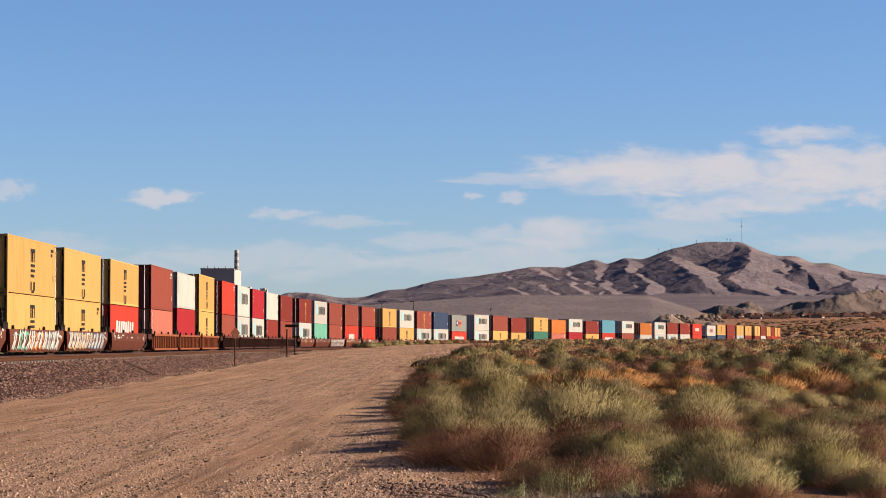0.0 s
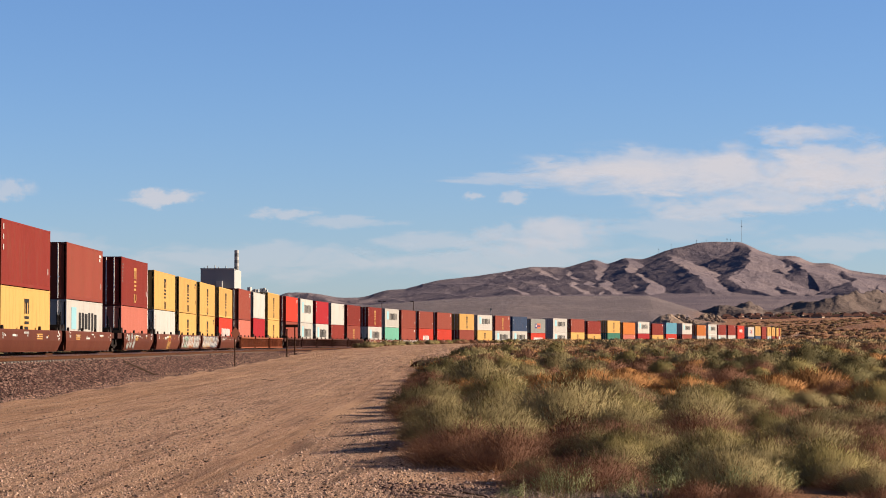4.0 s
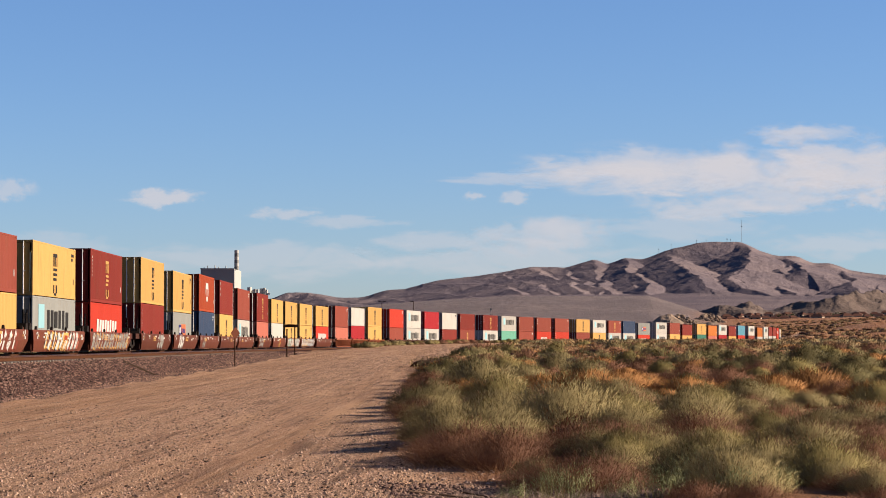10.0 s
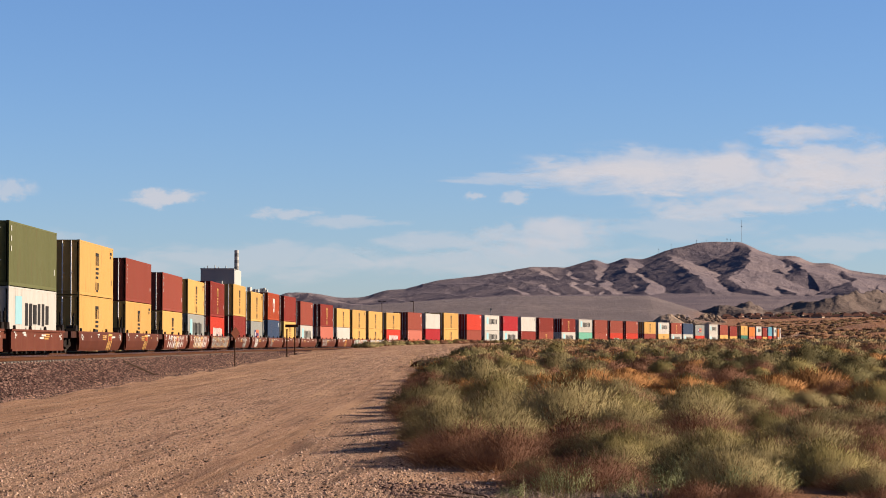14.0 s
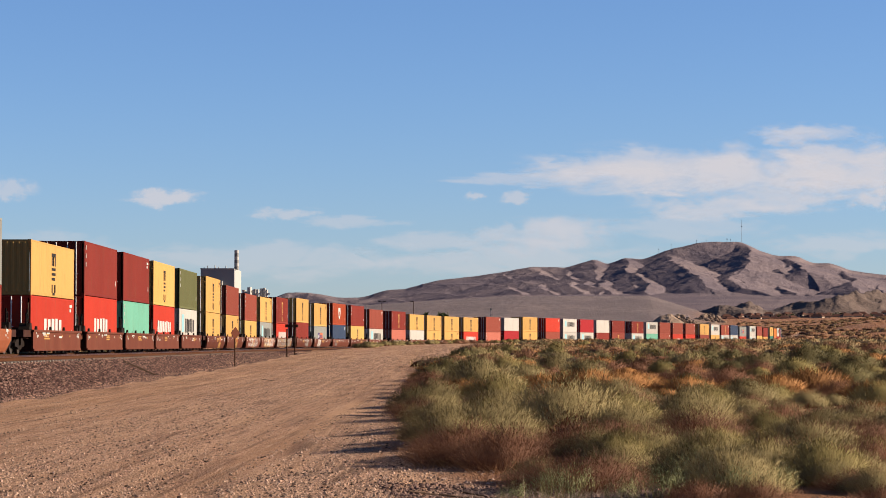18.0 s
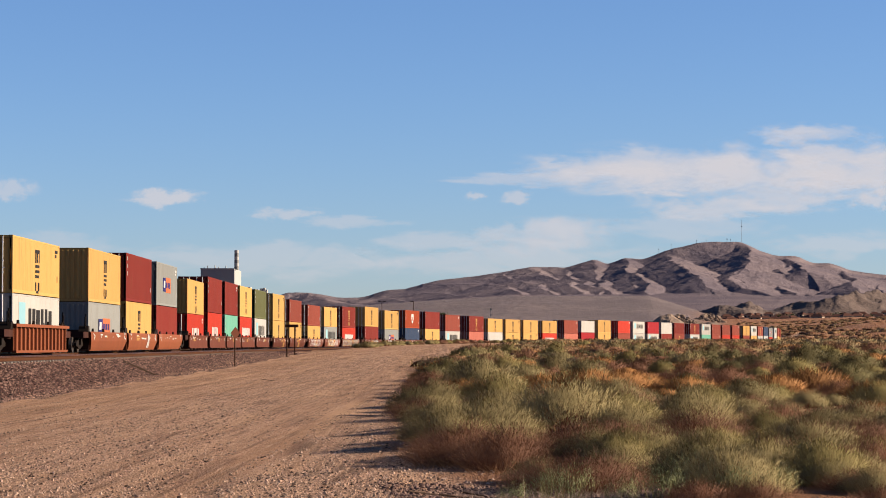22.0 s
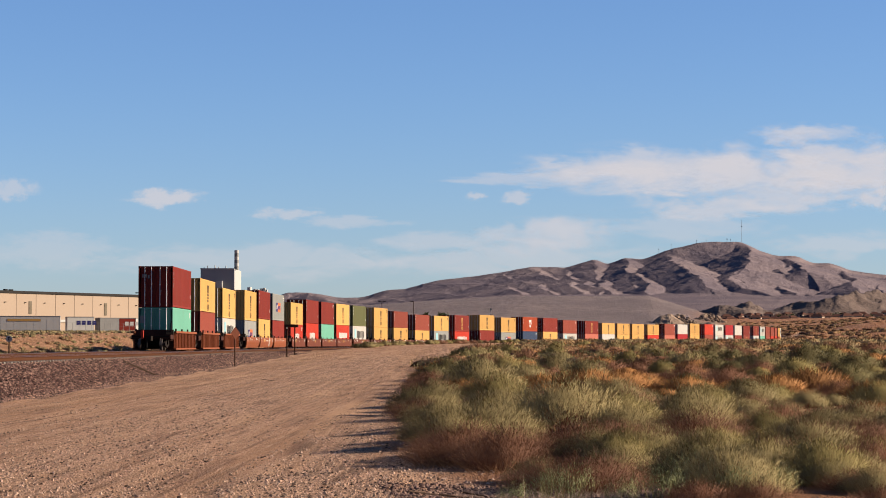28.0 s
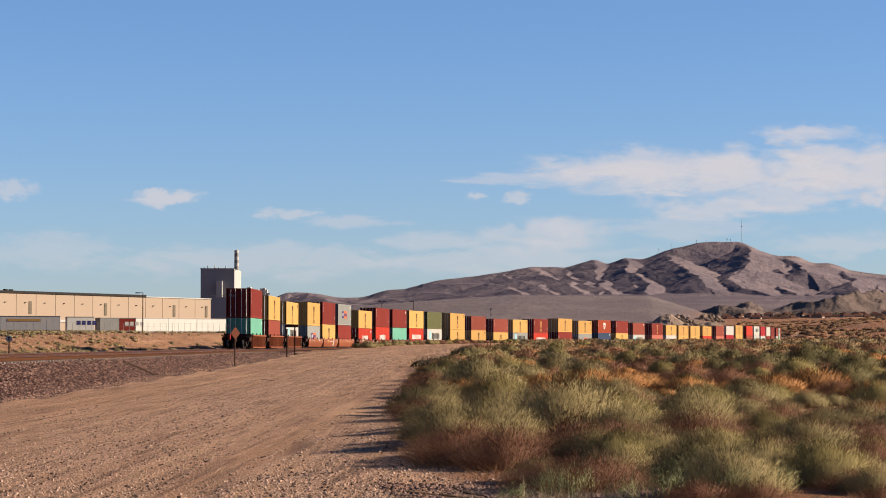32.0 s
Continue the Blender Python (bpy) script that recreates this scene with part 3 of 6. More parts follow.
def container(colour, h, mark, ribbed_end, seed, upper):
    """A steel shipping container, base at z = 0, doors towards -y."""
    where = "stacked on another" if upper else "in a well car"
    words = {"stack": ", stacked dark emblem", "gold": ", stacked gold emblem", "word": ", black lettering bars", "script": ", white lettering bars",
             "blocks": ", blue-orange panel", "shield": ", white shield emblem"}.get(mark, "")
    ob = thing("shipping_container", f"{COLOUR_WORDS[colour]} steel container{words}, {where}", "container", "containers on the freight train")
    paint = PAINT[colour]
    part("frame", shared(("frame", h), lambda: make_frame(h), paint), None, ob)
    cast = shared(("corner_casting",), lambda: Geo().chamfer(-0.085, -0.089, 0, 0.085, 0.089, 0.118, 0.02), paint)
    for x in (-HALF + 0.081, HALF - 0.081):
        for y in (-LONG / 2 + 0.085, LONG / 2 - 0.085):
            for z in (-0.004, h - 0.114):
                part("corner_casting", cast, None, ob, "", pose(x, y, z))
    side = shared(("side_wall", h), lambda: corrugated(LONG - 0.24, 0.165, h - 0.07, 36), paint)
    part("side_wall", side, None, ob, "", pose(HALF - 0.002, 0, 0))
    part("side_wall", side, None, ob, "", pose(-HALF + 0.002, 0, 0, 0, 0, 180))
    part("roof", shared(("roof", h), lambda: make_roof(h), paint), None, ob)
    end = shared(("end_wall", h), lambda: corrugated(2 * HALF - 0.16, 0.155, h - 0.115, 8, 0.045), paint)
    y = -1 if ribbed_end else 1
    part("end_wall", end, None, ob, "", pose(0, y * (LONG / 2 + 0.02), 0, 0, 0, 90 * y))
    # doors at the other end
    leaf, rod = shared(("door", h), lambda: make_door(h), paint), shared(("lock_rod", h), lambda: make_rod(h), STEEL_ROD)
    for k in (0, 1):
        if ribbed_end:
            m = pose(1.06 if k == 0 else 0.0, LONG / 2 - 0.03, 0, 0, 0, 180)
        else:
            m = pose(-1.06 if k == 0 else 0.005, -LONG / 2 + 0.03, 0)
        d = part("door", leaf, None, ob, "", m)
        for x in (0.30, 0.76):
            part("lock_rod", rod, None, d, "bright steel locking rod", pose(x, -0.075, 0))
    if mark in ("stack", "gold"):
        part("emblem", shared(("emblem", h), lambda: logo_stack(h), BLACK_MARK if mark == "stack" else GOLD_MARK), None, ob)["kind"] = "stuff"
    elif mark == "word":
        part("pale_square", shared(("pale_square", h), lambda: block(-4.6, -3.0, h * 0.42, h * 0.86), SKY_MARK), None, ob)
        part("lettering", shared(("lettering_a", h), lambda: word_bars(-2.2, 4.2, h * 0.40, h * 0.78, 6, 4), BLACK_MARK), None, ob)
    elif mark == "script":
        part("lettering", shared(("lettering_b", h), lambda: word_bars(-3.9, 3.9, h * 0.38, h * 0.66, 8, 9, 0.25), WHITE_MARK), None, ob)
    elif mark == "blocks":
        part("blue_panel", shared(("blue_panel", h), lambda: block(-2.4, -0.9, h * 0.34, h * 0.66), NAVY_MARK), None, ob)
        part("orange_panel", shared(("orange_panel", h), lambda: block(-0.9, 2.0, h * 0.32, h * 0.68), ORANGE_MARK), None, ob)
        part("lettering", shared(("lettering_c", h), lambda: word_bars(-2.2, -1.0, h * 0.42, h * 0.60, 1, 3, 0.3), WHITE_MARK), None, ob, "", pose(0.006, 0, 0))
        part("lettering", shared(("lettering_d", h), lambda: word_bars(-0.8, 1.9, h * 0.42, h * 0.58, 3, 5, 0.2), NAVY_MARK), None, ob, "", pose(0.006, 0, 0))
    elif mark == "shield":
        part("emblem", shared(("shield", h), lambda: Geo().prism([(-0.95, h * 0.8), (-1.1, h * 0.55), (-0.5, h * 0.32), (0, h * 0.27), (0.5, h * 0.32), (1.1, h * 0.55), (0.95, h * 0.8)], HALF + 0.002, HALF + 0.007, "x"), WHITE_MARK), None, ob)
        part("emblem_strokes", shared(("shield_strokes", h), lambda: word_bars(-0.7, 0.8, h * 0.4, h * 0.66, 2, 5), paint), None, ob, "", pose(0.006, 0, 0))
    elif mark == "panel":
        part("emblem", shared(("white_bar", h), lambda: word_bars(-2.6, 2.6, h * 0.3, h * 0.62, 5, 21), WHITE_MARK), None, ob)
    if seed % 4 != 3 and mark not in ("word",) and (colour != "yellow" or seed % 3 == 1):
        dark = colour in ("white", "yellow")
        part("code_lettering", shared(("code_lettering_%d" % (seed % 6), h), lambda: small_codes(h, seed % 6), BLACK_MARK if dark else WHITE_MARK), None, ob)["kind"] = "stuff"
    return ob


# ---- well cars ----
def well_side_plain(n):
    """A smooth outer side of a well, its ends sloping in towards the bottom; outer face bowed."""
    g, a = Geo(), n / 2
    rows = [(1.12, a, 1.47), (1.04, a, 1.50), (0.62, a - 0.12, 1.50), (0.30, a - 0.55, 1.42), (0.14, a - 0.75, 1.36)]
    for z, e, x in rows:
        g.v += [(x, -e, z), (x, e, z)]
    g.v += [(x - 0.1, y, z) for (x, y, z) in g.v]
    k = 2 * len(rows)
    for i in range(len(rows) - 1):
        g.f += [(2 * i, 2 * i + 2, 2 * i + 3, 2 * i + 1), (k + 2 * i + 1, k + 2 * i + 3, k + 2 * i + 2, k + 2 * i),
                (2 * i, k + 2 * i, k + 2 * i + 2, 2 * i + 2), (2 * i + 1, 2 * i + 3, k + 2 * i + 3, k + 2 * i + 1)]
    g.f += [(0, 1, k + 1, k), (k - 2, 2 * k - 2, 2 * k - 1, k - 1)]
    return g


def well_side_box(n):
    g, a = Geo(), n / 2 - 0.2
    g.box(1.38, -a, 0.22, 1.46, a, 1.02)
    g.box(1.34, -a - 0.1, 1.02, 1.52, a + 0.1, 1.12)
    g.box(1.36, -a + 0.1, 0.14, 1.50, a - 0.1, 0.24)
    return g


def well_side_sheet(n, tall):
    return Geo().box(1.34, -n / 2 + 0.3, 0.15, 1.39, n / 2 - 0.3, tall - 0.14)


def well_car(kind, n, tint, seed, rear_gap, front_gap, high_sides=False):
    """A container well car on its trucks, origin at rail level in its middle, n long over the well."""
    paint = {"brown": WELL_BROWN, "rust": WELL_RUST, "dark": WELL_DARK}[tint]
    word = {"plain": "smooth-sided", "box": "flat-sided riveted", "ribbed": "rib-sided"}[kind]
    ob = thing("well_car", f"{ {'brown': 'reddish brown', 'rust': 'rusty orange-brown', 'dark': 'dark brown'}[tint]} {word} container well car on rails", "railcar", "well cars of the freight train")
    tall = 1.36 if high_sides else 1.12
    if kind == "plain":
        me = shared(("side_plain", n), lambda: well_side_plain(n), paint)
    elif kind == "box":
        me = shared(("side_box", n), lambda: well_side_box(n), paint)
    else:
        me = shared(("side_sheet", n, tall), lambda: well_side_sheet(n, tall), paint)
    for turn in (0, 180):
        sd = part("side", me, None, ob, "", pose(0, 0, 0, 0, 0, turn))
        if kind == "ribbed":
            part("top_sill", shared(("top_sill", n, tall), lambda: Geo().box(1.34, -n / 2, tall - 0.14, 1.58, n / 2, tall), paint), None, sd)
            part("bottom_sill", shared(("bottom_sill", n), lambda: Geo().box(1.34, -n / 2 + 0.2, 0.06, 1.54, n / 2 - 0.2, 0.17), paint), None, sd)
            rib = shared(("rib", tall), lambda: Geo().prism([(1.39, -0.09), (1.50, -0.08), (1.50, 0.08), (1.39, 0.09)], 0.17, tall - 0.14), paint)
            count = 14
            for i in range(count):
                part("rib", rib, None, sd, "", pose(0, -n / 2 + 0.5 + i * (n - 1) / (count - 1), 0))
        elif kind == "box":
            rivet = shared(("lug",), lambda: Geo().box(1.40, -0.14, 0.02, 1.52, 0.14, 0.14), IRON)
            for i in range(6):
                part("jacking_lug", rivet, None, sd, "", pose(0, -n / 2 + 1.2 + i * (n - 2.4) / 5, 0))
        guide = shared(("guide",), lambda: Geo().prism([(-0.16, 0), (0.16, 0), (0.05, 0.17), (-0.05, 0.17)], 1.36, 1.46, "x"), IRON)
        for i in range(4):
            part("container_guide", guide, None, sd, "", pose(0, -n / 2 + 1.2 + i * (n - 2.4) / 3, tall))
    for k in (-1, 1):
        plat = Geo().prism([(-1.30, k * (n / 2 - 0.35)), (1.30, k * (n / 2 - 0.35)), (0.75, k * (n / 2 + 0.75)), (-0.75, k * (n / 2 + 0.75))], 0.70, 1.02)
        plat.box(-1.34, k * (n / 2 - 0.42), 0.16, 1.34, k * (n / 2 - 0.30), tall + 0.10)
        wide = (rear_gap if k < 0 else front_gap) >= 18
        if wide:
            plat.box(-1.36, min(k * (n / 2 - 0.3), k * (n / 2 + 1.7)), 0.78, 1.36, max(k * (n / 2 - 0.3), k * (n / 2 + 1.7)), 1.10)
            plat.box(-0.12, min(k * (n / 2 + 1.7), k * (n / 2 + 2.4)), 0.72, 0.12, max(k * (n / 2 + 1.7), k * (n / 2 + 2.4)), 0.98)
        part("end_platform", shared(("end_platform", k, n, wide, tall), lambda: plat, WELL_DARK if wide else paint), None, ob)
        stand = Geo().box(1.20, k * (n / 2 + 0.05), 1.0, 1.26, k * (n / 2 + 0.11), 2.05).box(1.20, k * (n / 2 + 0.34), 1.0, 1.26, k * (n / 2 + 0.40), 1.9)
        for z in (1.25, 1.55, 1.85):
            stand.box(1.21, k * (n / 2 + 0.06), z, 1.25, k * (n / 2 + 0.39), z + 0.04)
        part("hand_brake_ladder", shared(("ladder", k, n), lambda: stand, IRON), None, ob)
        part("pivot_block", shared(("pivot_block", k, n), lambda: Geo().prism([(k * (n / 2 - 0.2), 1.12), (k * (n / 2 + 0.5), 1.12), (k * (n / 2 + 0.3), 1.42), (k * (n / 2 - 0.1), 1.42)], 0.9, 1.40, "x"), IRON), None, ob)
    floor_me = shared(("well_floor", n), lambda: Geo().box(-1.34, -n / 2 + 0.5, 0.10, 1.34, n / 2 - 0.5, 0.13), paint)
    part("floor", floor_me, None, ob)
    spots = [-(n / 2 + (0.55 if rear_gap < 18 else 0.95))] + ([n / 2 + 0.95] if front_gap >= 18 else [])
    for y in spots:
        bog = part("truck", shared(("truck_bolster",), lambda: Geo().box(-1.15, -0.22, 0.42, 1.15, 0.22, 0.72).box(-0.3, -0.5, 0.6, 0.3, 0.5, 0.8), IRON), None, ob, "", pose(0, y, 0))
        frame_me = shared(("side_frame",), lambda: Geo().prism([(-1.15, 0.36), (-1.15, 0.52), (-0.5, 0.74), (0.5, 0.74), (1.15, 0.52), (1.15, 0.36), (0.55, 0.30), (0.3, 0.2), (-0.3, 0.2), (-0.55, 0.30)], 0.93, 1.05, "x"), IRON)
        wheel_me = shared(("wheel",), lambda: Geo().cyl(0, 0, 0.685, 0.82, 0.42, 14, "x").cyl(0, 0, 0.66, 0.69, 0.45, 14, "x").cyl(0, 0, 0.82, 0.9, 0.15, 12, "x"), TREAD)
        for turn in (0, 180):
            part("side_frame", frame_me, None, bog, "", pose(0, 0, 0, 0, 0, turn))
            for w in (-0.88, 0.88):
                part("wheel", wheel_me, None, bog, "", pose(0, w, 0.42, 0, 0, turn))
    return ob


BOX_FACE = 1.461
STROKES = [[[(0.1, 0), (0.3, 1)], [(0.6, 0), (0.8, 1)]], [[(0, 0.05), (0.2, 0.55), (0.1, 1)], [(0.55, 0), (0.9, 0.6), (0.7, 1)]], [[(0.4, 0), (0.2, 0.5), (0.6, 1)]],
           [[(0, 0.1), (0.5, 0.9)], [(0.35, 0), (0.85, 1)]], [[(0.2, 0), (0.5, 0.3), (0.4, 0.7), (0.8, 1)], [(0.75, 0), (0.95, 0.5)]]]


def against_side(y, z, lift):
    """A place on the outer side of a smooth-sided well, which bends in below."""
    return (1.503 + lift if z > 0.62 else 1.503 + lift - (0.62 - z) * 0.255, y, z)


def stroke(g, pts, wide, lift):
    """A painted band along points of the side, bent with it."""
    for (ya, za), (yb, zb) in zip(pts, pts[1:]):
        cuts = [0.0, 1.0] if (za - 0.62) * (zb - 0.62) >= 0 else [0.0, (0.62 - za) / (zb - za), 1.0]
        dy, dz = yb - ya, zb - za
        le = math.hypot(dy, dz) or 1.0
        oy, oz = -dz / le * wide / 2, dy / le * wide / 2
        for t0, t1 in zip(cuts, cuts[1:]):
            p = [(ya + dy * t0 - oy, za + dz * t0 - oz), (ya + dy * t1 - oy, za + dz * t1 - oz), (ya + dy * t1 + oy, za + dz * t1 + oz), (ya + dy * t0 + oy, za + dz * t0 + oz)]
            g.add([against_side(y, z, lift) for y, z in p], [(0, 1, 2, 3)])


def graffiti(car, n, seed, colours, y0, y1):
    """Spray paint on a well's side: broad fills of colour, thick slanting bands over them, dark edges between."""
    r = random.Random(seed)
    for k, c in enumerate(colours[1:]):
        g, a = Geo(), y0 + (y1 - y0) * k / max(1, len(colours) - 1)
        e = a + (y1 - y0) / max(1, len(colours) - 1)
        while a < e - 0.3:
            w = min(e - a, 0.5 + 0.9 * r.random())
            stroke(g, [(a + w / 2, 0.20 + 0.08 * r.random()), (a + w / 2 + 0.10, 1.05 - 0.12 * r.random())], w * 1.04, 0.002 + 0.0015 * k)
            a += w
        part("graffiti", g, c, car, "broad spray-painted fill")["kind"] = "stuff"
    count = max(2, int((y1 - y0) / 1.05))
    pitch = (y1 - y0) / count
    under, over = Geo(), Geo()
    for i in range(count):
        lo, hi = 0.20 + 0.08 * r.random(), 1.07 - 0.10 * r.random()
        w, lean = pitch * (0.55 + 0.2 * r.random()), 0.10 + 0.25 * r.random()
        for run in r.choice(STROKES):
            path = [(y0 + pitch * i + w * q + lean * z, lo + (hi - lo) * z) for q, z in run]
            wide = (0.26 if len(colours) < 3 else 0.15) + 0.16 * r.random()
            stroke(under, [(y - 0.06, z) for y, z in path], wide + 0.14, 0.007)
            stroke(over, path, wide, 0.010)
    part("graffiti", under, BLACK_MARK if len(colours) > 2 else PAINT["maroon"], car, "dark edges of the spray-painted bands")["kind"] = "stuff"
    part("graffiti", over, colours[0], car, "tall spray-painted slanting bands")["kind"] = "stuff"


def panel_mark(car, y):
    """A slanted yellow frame with a red square and stripes."""
    g = Geo()
    stroke(g, [(y, 0.12), (y + 0.35, 1.0)], 0.16, 0.011)
    stroke(g, [(y + 1.3, 0.12), (y + 1.65, 1.0)], 0.16, 0.011)
    stroke(g, [(y + 0.3, 0.96), (y + 1.7, 0.96)], 0.12, 0.012)
    for q in (0.4, 0.75):
        stroke(g, [(y + q, 0.12), (y + q + 0.2, 0.62)], 0.15, 0.011)
    part("panel_frame", g, PAINT["yellow"], car, "slanted yellow painted frame")
    part("red_square", Geo().add([against_side(y + a, z, 0.012) for a, z in ((0.5, 0.66), (1.35, 0.66), (1.42, 0.88), (0.58, 0.88))], [(0, 1, 2, 3)]), PAINT["rust_red"], car, "red painted square")


def stencils(car, n, seed, face):
    """Small painted code bars and marks on a well's outer side."""
    r = random.Random(seed)
    g, warm = Geo(), Geo()
    for k in range(6):
        y = -n / 2 + 1.4 + (n - 2.8) * k / 5
        (warm if r.random() < 0.4 else g).box(face, y, 0.80, face + 0.007, y + 0.16, 0.89)
    for e in (-1, 1):
        for k in range(5):
            y = e * (n / 2 - 0.75 - 0.5 * r.random())
            z = 0.64 + 0.40 * r.random()
            g.box(face, y, z, face + 0.007, y + 0.08 + 0.2 * r.random(), z + 0.06 + 0.08 * r.random())
    for k in range(3):
        y = -n / 2 + 1.8 + (n - 5.0) * r.random()
        z = 0.66 + 0.3 * r.random()
        g.box(face, y, z, face + 0.007, y + 0.3 + 1.0 * r.random(), z + 0.09)
    y = -n / 2 + 2 + (n - 5) * r.random()
    g.box(face, y, 0.93, face + 0.007, y + 0.8, 1.0)
    if r.random() < 0.6:
        y = -n / 2 + 2 + (n - 6) * r.random()
        for z in (0.68, 0.78, 0.88):
            warm.box(face, y, z, face + 0.007, y + 1.6 - 0.5 * r.random(), z + 0.06)
    part("stencil", g, WHITE_MARK, car, "small white stencilled bars")["kind"] = "stuff"
    part("stencil", warm, GOLD_MARK, car, "small dull gold stencilled bars")["kind"] = "stuff"


# ---- the train ----
# along the track at the start: rear edge of each stack, top of it, upper and lower colour, marks
TRAIN = """-368.3 H maroon . teal .|-349.1 U yellow stack brick .|-330.1 L yellow stack white word|-308.5 M yellow stack grey blocks|-293.7 H maroon . yellow stack|-278.7 H grey blocks maroon .
-259.5 L yellow stack red panel|-243.8 H maroon . red panel|-228.8 H maroon . teal .|-214.2 H yellow stack red script|-198.7 H olive . white word
-179.3 H yellow stack yellow stack|-161.6 U brick . yellow stack|-143.0 L brick . yellow stack|-126.8 L yellow stack grey word|-109.4 M maroon gold red script|-88.4 H yellow stack maroon .|-70.5 M yellow stack grey blocks
-52.4 H rust_red shield navy .|-35.2 H maroon . yellow stack|-18.1 M brick . white word|1.8 M maroon gold salmon .|17.6 L yellow stack white .|32.4 L yellow stack yellow stack|47.3 L yellow stack yellow stack
63.4 L yellow stack red script|82.1 M brick . salmon .|97.4 U white . crimson .|112.9 H yellow stack yellow stack|132.2 H red . brick .|147.2 H white word white word|162.6 H crimson . white word|177.6 H white . maroon .
192.7 H maroon . brick gold|212.1 H maroon gold white word|227.4 H white word teal .|241.9 H brick . brick .|256.9 H brick . red panel|272.5 H brick . red .|291.4 H yellow stack brick .|306.5 H white word yellow stack
321.4 H brick gold white word|335.8 H navy . white word|351.1 M grey blocks red script|370.0 H white word white word|385.6 H brick . yellow stack|400.8 M maroon . yellow stack|419.6 H yellow stack green .|434.9 M orange . salmon .
449.9 H white word crimson .|465.2 M maroon . yellow stack|480.7 H blue . red script|499.8 H white word brick .|518.5 M orange . white .|533.9 H white word white word|548.2 H maroon . white word|563.3 H maroon . white .
578.9 H red panel red .|598.3 M white blocks navy .|613.2 H yellow stack navy .|628.3 H maroon . maroon .|643.6 H yellow stack white word|658.8 H yellow stack maroon .|677.8 H yellow stack maroon .|692.2 H maroon . white .
707.5 H yellow stack maroon .|722.3 H maroon . red .|737.1 H yellow stack red .|754.0 H yellow stack maroon .|769.1 H maroon . red .|784.2 H white word maroon .|799.3 H yellow stack yellow stack"""
HIGH, STD, FLOOR = 2.896, 2.591, 0.135
KINDS = {}
for i in range(0, 3):
    KINDS[i] = ("ribbed", "rust")
for i in range(3, 6):
    KINDS[i] = ("plain", "rust")
for i in range(6, 11):
    KINDS[i] = ("box", "brown")
for i in range(26, 29):
    KINDS[i] = ("ribbed", "rust")
for i in range(29, 34):
    KINDS[i] = ("ribbed", "dark")
MOVING = []
rows = [r.split() for part_ in TRAIN.split("\n") for r in part_.split("|")]
starts = [float(r[0]) for r in rows]
for i, (s0, tall, c1, m1, c2, m2) in enumerate(rows):
    rear = starts[i] - starts[i - 1] if i else 20.0
    front = starts[i + 1] - starts[i] if i + 1 < len(starts) else 20.0
    n = 14.0 if min(rear, front) < 16 or i < 3 else round(min(16.2, min(rear, front) - 1.2), 0)
    h1, h2 = {"H": (HIGH, HIGH), "M": (HIGH, STD), "U": (STD, HIGH), "L": (STD, STD)}[tall]
    middle = float(s0) + LONG / 2
    kind, tint = KINDS.get(i, ("plain", "brown"))
    car = well_car(kind, n, tint, i, rear, front, i < 3)
    low = container(c2, h2, m2, i in (3,), 2 * i + 1, False)
    top = container(c1, h1, m1, i in (3, 6), 2 * i, True)
    if i == 0:
        y = -n / 2 - 2.35
        part("marker_device", Geo().chamfer(-0.62, y - 0.1, 0.82, -0.42, y + 0.08, 1.40, 0.03), PAINT["red"], car, "red end-of-train marker box")
        part("marker_lamp", Geo().cyl(-0.52, y, 1.40, 1.50, 0.06, 10), IRON, car)
        part("brake_hose", Geo().cyl(-0.2, y + 0.05, 0.2, 0.86, 0.035, 8), RUBBER, car)
        part("coupler", Geo().chamfer(-0.17, y - 0.35, 0.68, 0.17, y + 0.4, 1.0, 0.05), IRON, car)
        part("uncoupling_lever", Geo().box(-1.3, y + 0.55, 0.95, 1.3, y + 0.6, 1.0), IRON, car)
        g = Geo()
        for a, z in ((0.16, h1 * 0.72), (0.36, h1 * 0.72), (0.56, h1 * 0.70)):
            g.box(-HALF + 0.1 + a, -LONG / 2 - 0.006, z, -HALF + 0.22 + a, -LONG / 2 + 0.012, z + 0.24)
        part("door_lettering", g, PAINT["grey"], top)
        part("door_placard", Geo().box(-HALF + 0.12, -LONG / 2 - 0.006, h2 * 0.62, -HALF + 0.5, -LONG / 2 + 0.012, h2 * 0.80), PAINT["grey"], low, "pale data plate")
    MOVING += [(car, middle, 0.0), (low, middle, FLOOR), (top, middle, FLOOR + h2 + 0.02)]
    if kind != "ribbed":
        stencils(car, n, i, 1.503 if kind == "plain" else BOX_FACE)
    if i in (11, 12, 13, 14, 22):
        panel_mark(car, {11: 2.2, 12: 0.4, 13: -0.4, 14: 0.6, 22: -0.6}[i])
    tags = {23: ("white", "teal", "orange", "grey"), 24: ("white", "yellow", "navy"), 14: ("white", "yellow", "salmon"), 13: ("white", "brick"), 15: ("grey", "yellow"), 17: ("white",), 16: ("grey",),
            36: ("grey", "white"), 38: ("white",), 4: ("white",), 21: ("grey",), 18: ("grey",), 6: ("white",)}
    if i in tags and kind == "plain":
        a, b = {4: (2.0, 3.2), 17: (-4.8, -1.6), 16: (0.6, 3.8), 18: (-5.5, -3.6), 38: (-2, 2), 21: (-5.5, -1.5), 13: (-5.2, 5.0), 14: (-4.4, 5.6)}.get(i, (-n / 2 + 0.9, n / 2 - 1.2))
        graffiti(car, n, i, [WHITE_MARK if c == "white" else PAINT[c] for c in tags[i]], a, b)


